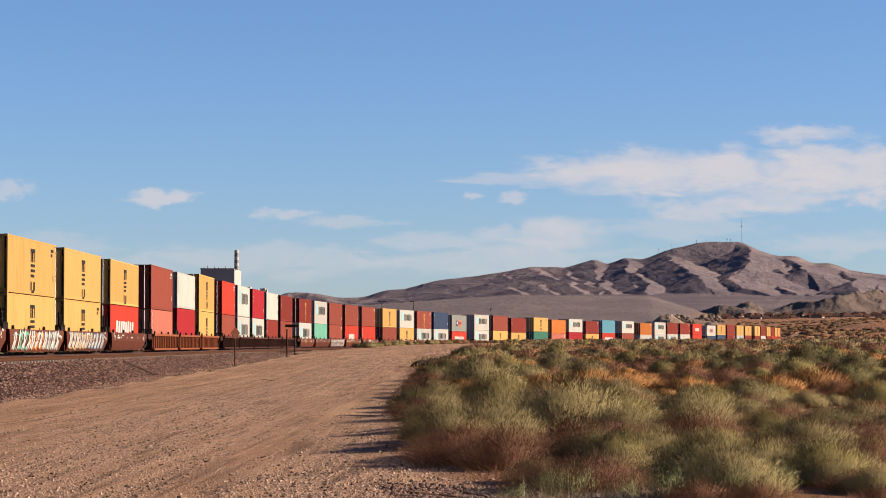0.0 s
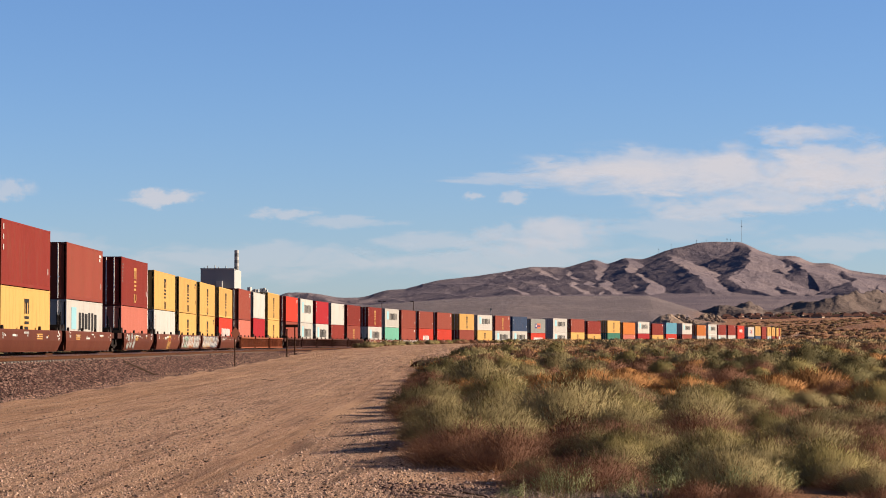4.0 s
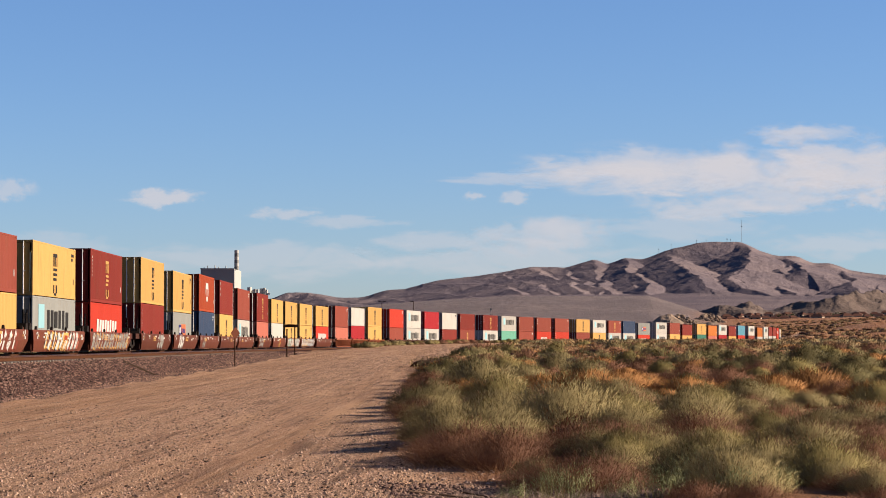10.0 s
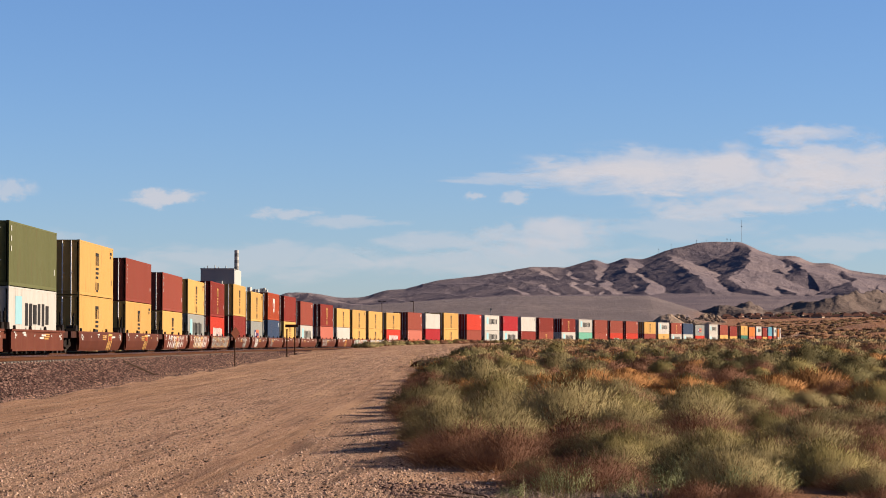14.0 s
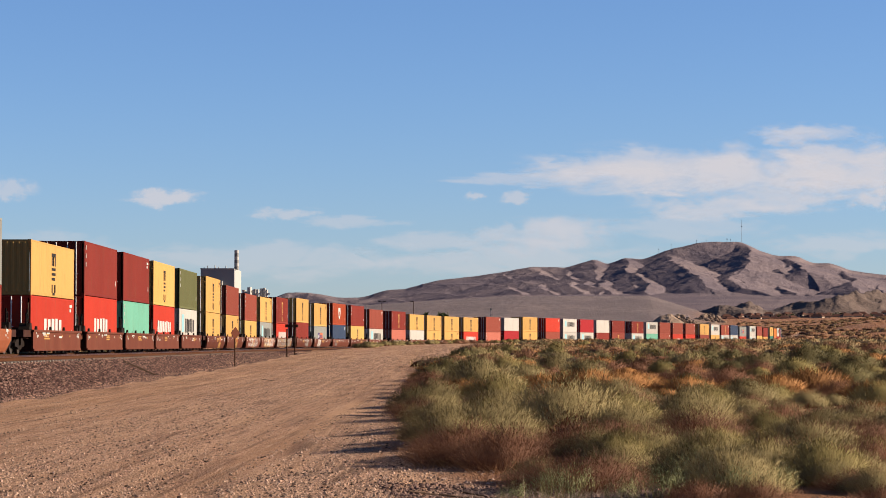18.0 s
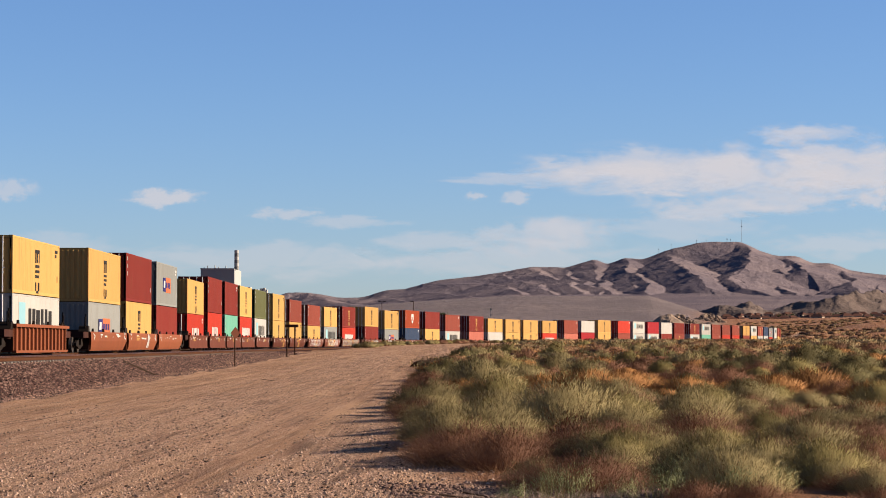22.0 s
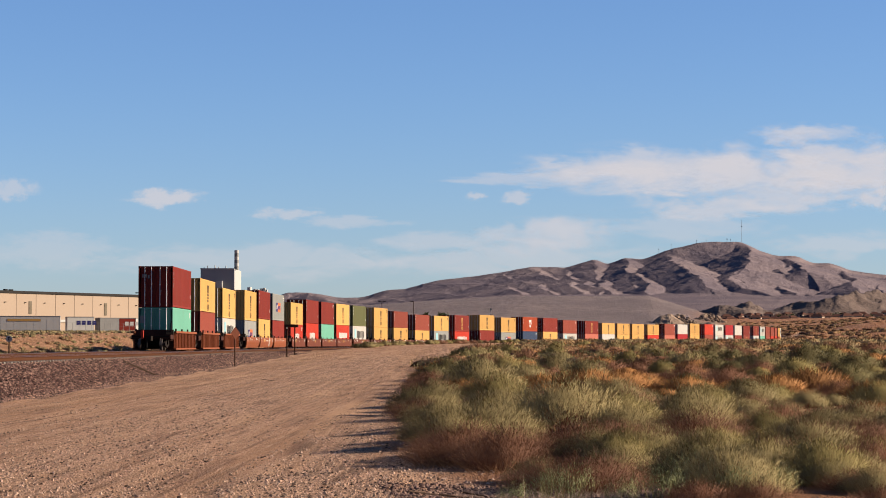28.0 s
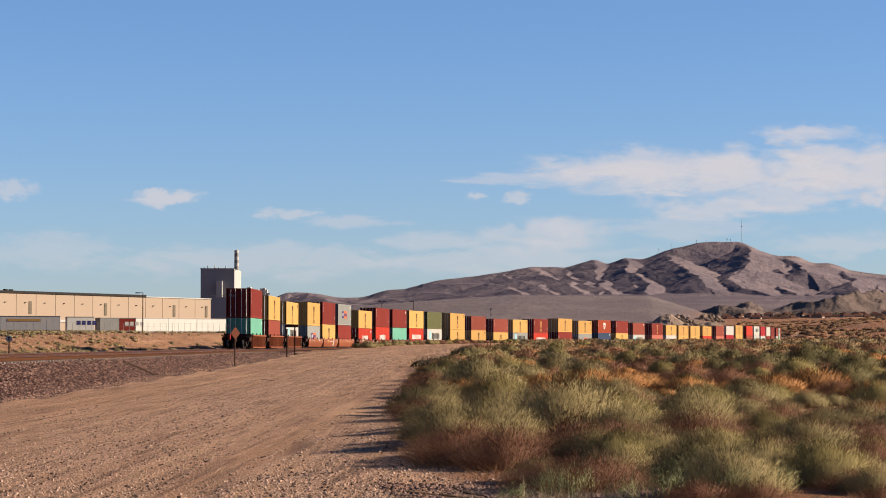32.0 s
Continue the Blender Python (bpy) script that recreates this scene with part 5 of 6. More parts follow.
TB = 3.35
trailer(-221.16, -162.04, 432, 435.5, 7.1, TB, TRAILER, None, "semi_trailer", "long white box semi-trailer with a yellow panel by a fence", 1)
trailer(-158.93, -147.68, 450, 451.6, 7.15, TB, TRAILER, NAVY_MARK, "semi_trailer", "white box trailer with dark lettering bars by a fence")
trailer(-145.05, -137.15, 458, 460, 7.05, TB, GALV, None, "semi_trailer", "ribbed grey metal trailer by a fence")
trailer(-136.91, -130.45, 462, 463, 7.05, TB, PAINT["maroon"], WHITE_MARK, "semi_trailer", "maroon box trailer with white lettering bars")
trailer(-129.97, -116.2, 464, 469.4, 7.05, TB, TRAILER, None, "semi_trailer", "sunlit white box trailer parked by the fence")
trailer(-115.96, -104.24, 469.5, 474.5, 7.05, TB, TRAILER, None, "semi_trailer", "short sunlit white box trailer by the fence")
trailer(-104.0, -91.19, 474.6, 480, 7.05, TB, TRAILER, None, "semi_trailer", "sunlit white box trailer near the grey annex")


def build_fence():
    fn = thing("chain_link_fence", "thin chain-link fence along the factory yard", "fence")
    a, b = np.array(afar(-173.29, 0, 440)[:2]), np.array(afar(-87.12, 0, 470)[:2])
    n = 34
    post = Geo().cyl(0, 0, -0.4, 2.1, 0.03, 6).mesh("post", GALV)
    for k in range(n):
        q = a + (b - a) * k / (n - 1)
        part("post", post, None, fn, "", pose(q[0], q[1], float(ground_z(q[0], q[1]))))
    d = (b - a) / np.linalg.norm(b - a)
    for z in (0.1, 0.7, 1.4, 2.05):
        za, zb = float(ground_z(*a)) + z, float(ground_z(*b)) + z
        part("wire", Geo().add([(a[0], a[1], za), (b[0], b[1], zb), (b[0], b[1], zb + 0.016), (a[0], a[1], za + 0.016),
                                (a[0], a[1] + 0.03, za), (b[0], b[1] + 0.03, zb), (b[0], b[1] + 0.03, zb + 0.016), (a[0], a[1] + 0.03, za + 0.016)],
                               [(0, 1, 2, 3), (7, 6, 5, 4), (3, 2, 6, 7), (0, 4, 5, 1)]), GALV, fn)


build_fence()


def lamp_post(b, e_top, d, base, arms, label):
    x, y, z = afar(b, e_top, d)
    ob = thing("light_pole", label, "light pole", m=pose(x, y, base))
    h = z - base
    part("pole", Geo().cyl(0, 0, -0.3, h, 0.11, 8, taper=0.6), POST_RUST, ob)
    for k in arms:
        part("arm", Geo().box(min(0, k), -0.04, h - 0.08, max(0, k), 0.04, h), POST_RUST, ob)
        part("lamp_head", Geo().box(k - 0.35, -0.15, h - 0.16, k + 0.35, 0.15, h + 0.02), DARK_TRIM, ob)
    return ob


lamp_post(-127.09, 22.26, 400, 3.6, (-0.9,), "tall steel light pole beside the fence")
lamp_post(-25.85, 18.67, 560, 2.0, (-0.6, 0.6), "double-headed light pole beyond the tracks")
lamp_post(-12.45, 18.67, 590, 2.0, (-0.5,), "single-headed light pole beyond the tracks")


def sign_posts():
    x, y = -11.7, 4178 * 11.7 / (784 - 416)
    z = float(ground_z(x, y))
    g = thing("track_sign", "rusty diamond sign plate on a thin steel post", "sign", m=pose(x, y, z, 0, 0, 48))
    part("post", Geo().chamfer(-0.035, -0.03, -0.3, 0.035, 0.03, 2.15, 0.012), POST_RUST, g)
    part("plate", Geo().prism([(0, 1.5), (0.36, 1.86), (0, 2.22), (-0.36, 1.86)], -0.045, -0.032, "y"), SIGN_RUST, g, "rust-coloured diamond plate")
    for px_, top, wide in ((508, 2.05, 0), (522, 2.2, 1)):
        x = -11.6
        y = 4178 * 11.6 / (784 - px_)
        z = float(ground_z(x, y))
        g = thing("track_post", "thin rusty steel marker post by the ballast", "post", m=pose(x, y, z))
        part("post", Geo().chamfer(-0.05, -0.04, -0.3, 0.05, 0.04, top, 0.015), POST_RUST, g)
        if wide:
            part("box", Geo().chamfer(-0.75, -0.1, top, 0.28, 0.1, top + 0.22, 0.03), POST_RUST, g, "flat dark equipment box")
        else:
            part("cap", Geo().chamfer(-0.08, -0.07, top - 0.05, 0.08, 0.07, top + 0.03, 0.02), IRON, g)
    x, y = -27.0, 4178 * 27.0 / (784 - 17)
    z = float(ground_z(x, y)) if ground_z(x, y) > 0.55 else 0.72
    g = thing("round_sign", "small round white sign on a dark post", "sign", m=pose(x, y, z))
    part("post", Geo().cyl(0, 0, -0.3, 1.1, 0.05, 8), POST_RUST, g)
    part("disc", Geo().cyl(0, 1.1, -0.05, -0.02, 0.2, 20, "y"), WHITE_METAL, g, "round white plate")
    part("mark", Geo().box(-0.07, -0.058, 1.0, -0.02, -0.052, 1.2).box(-0.02, -0.058, 1.16, 0.06, -0.052, 1.2).box(-0.02, -0.058, 1.0, 0.06, -0.052, 1.04).box(0.04, -0.058, 1.04, 0.08, -0.052, 1.16), BLACK_MARK, g)


sign_posts()


def masts():
    for b, e0, e1, w in ((1313, 430, 390, 1.3), (1188, 442, 431, 0.9), (1166, 448, 440, 0.9), (1233, 432, 425, 0.8), (1250, 430, 424, 0.8), (1287, 429, 422, 1.2), (1293, 429, 423, 1.0)):
        d = 3880
        x, y, z = afar((b - 784) / 4.178, (611 - e0) / 4.178, d)
        t = afar(0, (611 - e1) / 4.178, d)[2]
        ob = thing("radio_mast", "thin steel radio mast on the mountain top", "mast", "radio masts", m=pose(x, y, z - 6))
        part("lattice", Geo().cyl(0, 0, 0, t - z + 6, w * 0.24, 6, taper=0.6), GALV, ob)
        part("antenna", Geo().box(-w * 0.7, -0.4, (t - z) * 0.7 + 6, w * 0.7, 0.4, (t - z) * 0.7 + 7), GALV, ob)
    x, y, _ = afar(20.22, 0, 900)
    ob = thing("far_pole", "thin pale utility mast on the plain", "mast", m=pose(x, y, 2.5))
    part("pole", Geo().cyl(0, 0, -0.5, afar(0, 15.56, 900)[2] - 2.5, 0.12, 6), WHITE_METAL, ob)
    for z in (9, 11, 13):
        part("antenna", Geo().box(-0.35, -0.1, z - 0.5, 0.35, 0.1, z), WHITE_METAL, ob)


masts()


def boulder_pile(b0, b1, e0, e1, d, count, seed, label):
    """A rocky knoll of many rounded boulders."""
    r = random.Random(seed)
    ob = thing("boulder_outcrop", label, "rock outcrop", kind="stuff")
    v, f = [], []
    for k in range(count):
        t = r.random()
        b = b0 + (b1 - b0) * t
        crest = e0 + (e1 - e0) * math.sin(math.pi * t) ** 0.8 * (0.75 + 0.25 * math.sin(7 * t + seed))
        e = e0 + (crest - e0) * r.random() ** 0.7
        dd = d * (1 + 0.05 * (e - e0) / max(1e-3, e1 - e0)) + r.random() * 20
        c = Vector(afar(b, e, dd))
        size = d / 1000 * (0.25 + 0.9 * r.random() ** 4)
        bm = bmesh.new()
        bmesh.ops.create_icosphere(bm, subdivisions=1, radius=size)
        k0 = len(v)
        for q in bm.verts:
            w = 1 + 0.45 * noise.noise(q.co / size * 1.3 + c * 0.1)
            v.append(tuple(c + Vector((q.co.x * w * 1.2, q.co.y * w, q.co.z * w * 0.85))))
        f += [tuple(k0 + x.index for x in q.verts) for q in bm.faces]
        bm.free()
    part("boulders", raw_mesh("boulders", v, f, BOULDER), None, ob)


def hill(b0, b1, e0, e1, d, deep, seed, label, lean=0.5, material=None):
    """A low rocky hill with its crest along the bearing."""
    n, k = 170, 44
    v = np.zeros((k, n, 3))
    for i in range(k):
        for j in range(n):
            t = j / (n - 1)
            b = b0 + (b1 - b0) * t
            dd = d + deep * i / (k - 1)
            tt = t ** (math.log(0.5) / math.log(lean))
            x = b * dd / 1000
            crest = (e1 - e0) * math.sin(math.pi * tt) ** 0.75 * (0.8 + 0.3 * noise.noise((t * 5.0, seed, 0.3)))
            w = math.sin(math.pi * i / (k - 1)) ** 0.8
            q, amp, sz = 0.0, 1.0, deep * 0.45
            for o in range(6):
                q += amp * (0.5 - abs(noise.noise((x / sz, dd / sz * 0.6, seed + o))) * 2)
                amp, sz = amp * 0.62, sz * 0.5
            e = e0 - 1.5 + 1.5 * w + crest * w * (0.85 + 0.42 * q)
            v[i, j] = afar(b, e, dd)
    i = (np.arange(k - 1)[:, None] * n + np.arange(n - 1)[None]).reshape(-1)
    f = np.stack([i, i + 1, i + n + 1, i + n], -1)
    tagged(new("rocky_hill", raw_mesh("rocky_hill", v.reshape(-1, 3), f, material or HILL, True)), label, "hill", kind="structure")


hill(92.39, 147.44, 7.9, 20.82, 1900, 260, 3.3, "dark low hill with a sunlit rocky flank", 0.62)
hill(121.11, 243.18, 9.33, 21.78, 2100, 300, 8.1, "low brown rocky hill behind the houses", 0.45)
hill(84.5, 106, 6.5, 13.2, 1290, 90, 5.7, "tan rocky knoll strewn with granite boulders", 0.5, BOULDER)
hill(99, 120, 6.5, 12.2, 1330, 90, 2.2, "small rough granite knoll beside the houses", 0.45, BOULDER)
boulder_pile(87, 112, 7.2, 12.6, 1292, 420, 4, "granite boulders scattered over a knoll")
boulder_pile(68.45, 80.42, 7.42, 11.49, 1350, 260, 6, "small knoll of tan granite boulders")
boulder_pile(98.37, 121.11, 7.42, 14.12, 1500, 560, 9, "brown granite boulders below the dark hill")


def house(b, e, d, w, h, deep, turn, seed):
    x, y, z = afar(b, e, d)
    ob = thing("house", "beige stucco house with a red-brown tiled roof", "house", "houses on the slope", m=pose(x, y, z, 0, 0, turn))
    part("wall", Geo().box(-w / 2, 0, -4, w / 2, deep, h), STUCCO, ob)
    o = 0.5
    part("roof", Geo().add([(-w / 2 - o, -o, h), (w / 2 + o, -o, h), (w / 2 + o, deep + o, h), (-w / 2 - o, deep + o, h), (-w / 4, deep / 2, h + deep * 0.28), (w / 4, deep / 2, h + deep * 0.28)],
                           [(0, 1, 5, 4), (1, 2, 5), (2, 3, 4, 5), (3, 0, 4), (3, 2, 1, 0)]), ROOF_TILE, ob)
    for k in (-0.28, 0.22):
        part("window", Geo().box(k * w - 0.6, -0.06, h * 0.35, k * w + 0.6, -0.02, h * 0.75), DARK_TRIM, ob)
    return ob


r_h = random.Random(12)
for k in range(34):
    b = 1276 + k * 9.2 + r_h.random() * 6
    house((b - 784) / 4.178, (611 - (569 - 6 * k / 34 - 5 * (k % 2) + r_h.random() * 3)) / 4.178, 1660 + 90 * (k % 2) + r_h.random() * 60, 5 + 4 * r_h.random(), 2.0 + 1.0 * r_h.random(), 6, r_h.random() * 80 - 50, k)


# ---- plants ----
def blades(count, seed, radius, height, spread, width, leaves, leaf_size, dome=0.75, broad=0.07):
    """Stems fanning out of a root, and the small leaves on their upper parts, as two vertex lists."""
    g = np.random.RandomState(seed)
    ang = g.rand(count) * math.tau
    out = g.rand(count) ** 0.55
    lean = out * spread
    root = np.stack([np.cos(ang) * out * radius * 0.6, np.sin(ang) * out * radius * 0.6, np.zeros(count)], 1)
    ln = height * (0.62 + 0.45 * g.rand(count)) * (1 - (1 - dome) * out ** 2)
    tip = root + np.stack([np.cos(ang) * np.sin(lean) * ln * radius / max(height, 0.01) * 0.9, np.sin(ang) * np.sin(lean) * ln * radius / max(height, 0.01) * 0.9, np.cos(lean) * ln], 1)
    tip += g.randn(count, 3) * 0.05 * height
    mid = root * 0.45 + tip * 0.55 + np.stack([np.cos(ang), np.sin(ang), np.zeros(count)], 1) * (0.06 * radius) * g.rand(count)[:, None]
    a2 = g.rand(count) * math.tau
    side = np.stack([np.cos(a2), np.sin(a2), np.zeros(count)], 1) * width
    sv = np.stack([root - side, root + side, mid + side * 0.8, mid - side * 0.8, tip], 1).reshape(-1, 3)
    k = np.arange(count) * 5
    sf = [(int(i), int(i) + 1, int(i) + 2, int(i) + 3) for i in k] + [(int(i) + 3, int(i) + 2, int(i) + 4) for i in k]
    m = count * leaves
    if m == 0:
        return sv, sf, None, None, None
    t = 0.46 + 0.58 * g.rand(m)[:, None] ** 0.8
    w = np.repeat(np.arange(count), leaves)
    c = np.where(t < 1, mid[w] * (1 - t) * 1.2 + tip[w] * (1 - (1 - t) * 1.2), tip[w]) + g.randn(m, 3) * 0.06 * height
    d = (tip - mid)[w]
    d = d / np.linalg.norm(d, axis=1)[:, None] * 1.1 + g.randn(m, 3) * 0.38 + np.array((0, 0, 0.35))
    d /= np.linalg.norm(d, axis=1)[:, None]
    face = c * np.array((1.0, 1.0, 0.8)) - np.array((0, 0, 0.30 * height))
    face = face / np.linalg.norm(face, axis=1)[:, None] + g.randn(m, 3) * 0.24
    e = np.cross(face, d)
    e /= np.linalg.norm(e, axis=1)[:, None]
    s = leaf_size * (0.6 + 0.8 * g.rand(m))[:, None]
    lv = np.stack([c + e * s * broad, c - e * s * broad, c + d * s], 1).reshape(-1, 3)
    lf = np.arange(3 * m).reshape(-1, 3)
    ln = c * np.array((1.0, 1.0, 1.0)) - np.array((0, 0, 0.25 * height))
    ln = ln / np.linalg.norm(ln, axis=1)[:, None] + np.array((0, 0, 0.32)) + g.randn(m, 3) * 0.20
    ln /= np.linalg.norm(ln, axis=1)[:, None]
    return sv, sf, lv, lf, np.repeat(ln, 3, 0)


BUSHES = {}


def bush_kind(name, label, leaf, stem, variants, **kw):
    made = []
    for k in range(variants):
        sv, sf, lv, lf, ln = blades(seed=hash_of(name) + k, **kw)
        made.append((raw_mesh("branchwork", sv, sf, stem), raw_mesh("foliage", lv, lf, leaf, normals=ln) if lv is not None else None))
    BUSHES[name] = (label, made)


def hash_of(name):
    return sum(ord(c) * (i + 3) for i, c in enumerate(name)) % 9973


for far, cut, w, z, wide in (("", 0.85, 1.0, 0.95, 0.052), ("_mid", 0.5, 1.3, 1.1, 0.075), ("_far", 0.22, 2.0, 1.4, 0.12)):
    bush_kind("sagebrush" + far, "grey-green sagebrush on sandy ground", SAGE, TWIG, 4, count=int(600 * cut), radius=0.72, height=0.90, spread=1.2, width=0.0036 * w, leaves=30, leaf_size=0.075 * z, broad=wide)
    bush_kind("rabbitbrush" + far, "yellow-green rabbitbrush on sandy ground", SAGE_YELLOW, DRY, 3, count=int(600 * cut), radius=0.66, height=0.92, spread=1.1, width=0.0036 * w, leaves=30, leaf_size=0.08 * z, broad=wide)
    bush_kind("dry_bush" + far, "dry reddish-brown bush with bare twigs", DRY_DARK, TWIG, 3, count=int(1400 * cut), radius=0.80, height=0.82, spread=1.2, width=0.0028 * w, leaves=8, leaf_size=0.075 * z, broad=wide * 0.8)
    bush_kind("creosote_bush" + far, "dark green bush on sandy ground", SAGE_DARK, TWIG, 2, count=int(480 * cut), radius=0.68, height=0.95, spread=1.15, width=0.004 * w, leaves=36, leaf_size=0.06 * z, broad=wide * 1.5)
    bush_kind("grass_tuft" + far, "tuft of orange dry grass", STRAW, STRAW, 3, count=int(1300 * cut), radius=0.70, height=0.55, spread=0.8, width=0.0026 * w, leaves=4, leaf_size=0.13 * z, broad=wide * 0.8)
bush_kind("saltbush", "small pale green leafy weed", WEED, SAGE_DARK, 2, count=46, radius=0.5, height=1.0, spread=0.7, width=0.006, leaves=26, leaf_size=0.055)


def bush(name, x, y, size, k, turn, group="bushes of the scrubland"):
    label, made = BUSHES[name + ("" if name == "saltbush" else "_far" if y > 105 else "_mid" if y > 60 else "")]
    st, fo = made[k % len(made)]
    ob = thing(name, label, "bush" if name != "grass_tuft" else "grass tuft", group, m=pose(x, y, float(ground_z(x, y)) - 0.03, 0, 0, turn))
    ob.scale = (size * 1.25, size * 1.25, size * 0.92)
    part("branchwork", st, None, ob)
    if fo is not None:
        part("foliage", fo, None, ob)


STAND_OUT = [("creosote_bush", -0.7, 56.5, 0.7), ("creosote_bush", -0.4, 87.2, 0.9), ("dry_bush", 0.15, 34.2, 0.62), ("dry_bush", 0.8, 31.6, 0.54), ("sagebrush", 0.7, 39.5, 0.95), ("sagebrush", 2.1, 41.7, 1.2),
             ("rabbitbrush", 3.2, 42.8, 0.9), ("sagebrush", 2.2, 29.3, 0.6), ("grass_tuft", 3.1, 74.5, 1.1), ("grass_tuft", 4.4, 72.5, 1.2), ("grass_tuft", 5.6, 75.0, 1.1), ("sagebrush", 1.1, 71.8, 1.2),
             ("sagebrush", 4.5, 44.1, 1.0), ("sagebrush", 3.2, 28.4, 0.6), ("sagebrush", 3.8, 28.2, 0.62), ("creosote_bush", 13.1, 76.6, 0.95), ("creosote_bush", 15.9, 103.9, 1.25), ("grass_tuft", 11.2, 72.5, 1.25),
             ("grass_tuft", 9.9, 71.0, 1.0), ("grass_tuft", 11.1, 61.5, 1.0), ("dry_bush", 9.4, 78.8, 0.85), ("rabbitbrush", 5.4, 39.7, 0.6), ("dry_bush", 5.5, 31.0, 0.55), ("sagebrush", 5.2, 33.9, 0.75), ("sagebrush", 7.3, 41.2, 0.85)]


def plant_field():
    r = random.Random(77)
    placed = []

    def free(x, y, q):
        return all((x - a) ** 2 + (y - b) ** 2 > ((0.64 if b > 45 else 0.52) * (q + c)) ** 2 for a, b, c in placed)

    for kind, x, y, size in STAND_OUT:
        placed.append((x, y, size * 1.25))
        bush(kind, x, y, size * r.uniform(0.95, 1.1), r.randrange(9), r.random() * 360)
    # the ragged edge along the road, whose shade falls across the gravel
    for k in range(26):
        y = 31 + 2.1 * k + r.random() * 1.2
        x, size = float(field_edge(y)) + 0.6 + 0.5 * r.random(), 0.42 + 0.4 * r.random()
        if free(x, y, size * 0.8):
            placed.append((x, y, size))
            bush(r.choice(("dry_bush", "sagebrush", "dry_bush")), x, y, size, r.randrange(9), r.random() * 360)
    count = 0
    for _ in range(9000):
        y = 24.5 + 105 * r.random() ** 1.3
        x = (r.random() * 0.44 - 0.03) * y - 1.0
        u, s = side_of_line(x, y)
        inside = float(in_scrub(x, y))
        if inside < 0.45 or x > 0.205 * y + 1.5 or (y < 27.4 and x < 2.4) or (y < 36 and x > 0.188 * y):
            continue
        if ((x - 1.75) / 0.85) ** 2 + ((y - 37.2) / 2.8) ** 2 < 1:
            continue
        size = 0.34 + (0.45 + 0.25 * float(smooth(34, 60, y))) * r.random() ** 1.3
        if inside < 1.0:
            size *= 0.9
        if inside < 0.8 * size or not free(x, y, size * 1.15):
            continue
        w = noise.noise((x * 0.11, y * 0.06, 3.0))
        q = r.random() + 0.5 * w
        q += 0.07 * float(smooth(38, 50, y)) - 0.14 * float(smooth(75, 40, y)) + 0.30 * float(smooth(50, 110, y)) + 0.10 * float(smooth(0.08, 0.18, x / y))
        kind = "sagebrush" if q < 0.37 else "rabbitbrush" if q < 0.49 else "dry_bush" if q < 0.80 else "grass_tuft" if q < 1.10 and y > 33 else "creosote_bush"
        if y < 44 and kind not in ("sagebrush", "dry_bush") or y < 36:
            kind = r.choice(("sagebrush", "sagebrush", "rabbitbrush", "dry_bush", "dry_bush"))
        if inside < 1.6 and y < 42:
            kind = "dry_bush" if r.random() < 0.5 else kind
        placed.append((x, y, size * 1.15))
        bush(kind, x, y, size, r.randrange(9), r.random() * 360)
        count += 1
        if count >= 300:
            break
    # the open scrub further out
    count = 0
    for _ in range(4000):
        y = 95 + 150 * r.random() ** 1.25
        x = (r.random() * 0.27 - 0.05) * y
        size = 0.5 + 0.7 * r.random() ** 1.5
        if float(in_scrub(x, y)) < 1.0 or x > 0.2 * y or not free(x, y, size * 1.1):
            continue
        placed.append((x, y, size * 1.1))
        q = r.random() + 0.35 * noise.noise((x * 0.06, y * 0.03, 8.0))
        bush("dry_bush" if q < 0.34 else "sagebrush" if q < 0.53 else "rabbitbrush" if q < 0.64 else "grass_tuft" if q < 0.88 else "creosote_bush", x, y, size, r.randrange(9), r.random() * 360)
        count += 1
        if count >= 270:
            break
    # thick growth at the near edge
    for k in range(26):
        y = 27.6 + 5.0 * r.random()
        x = 2.0 + (0.178 * y - 2.0) * (k + 0.5) / 26
        kind = ("sagebrush", "sagebrush", "creosote_bush", "rabbitbrush", "dry_bush", "sagebrush")[k % 6]
        bush(kind, x, y, 0.42 + 0.25 * r.random(), r.randrange(9), r.random() * 360)
    for x, y, q in ((1.35, 25.6, 0.5), (1.15, 26.6, 0.42), (2.3, 25.4, 0.5), (2.7, 26.2, 0.55), (3.1, 25.5, 0.45), (0.75, 25.3, 0.3), (1.9, 25.3, 0.35), (3.6, 25.8, 0.4)):
        bush("saltbush", x, y, q, int(10 * q), 200 * q, "leafy weeds at the edge of the scrub")
    # weeds on the bank between the road and the rails
    for _ in range(105):
        s = 195 + 225 * r.random()
        x, y, _h2 = line(s, 8.6 + 2.4 * r.random())
        bush(r.choice(("sagebrush", "dry_bush", "rabbitbrush")), float(x), float(y), 0.55 + 0.35 * r.random(), r.randrange(9), r.random() * 360, "weeds on the bank")


plant_field()


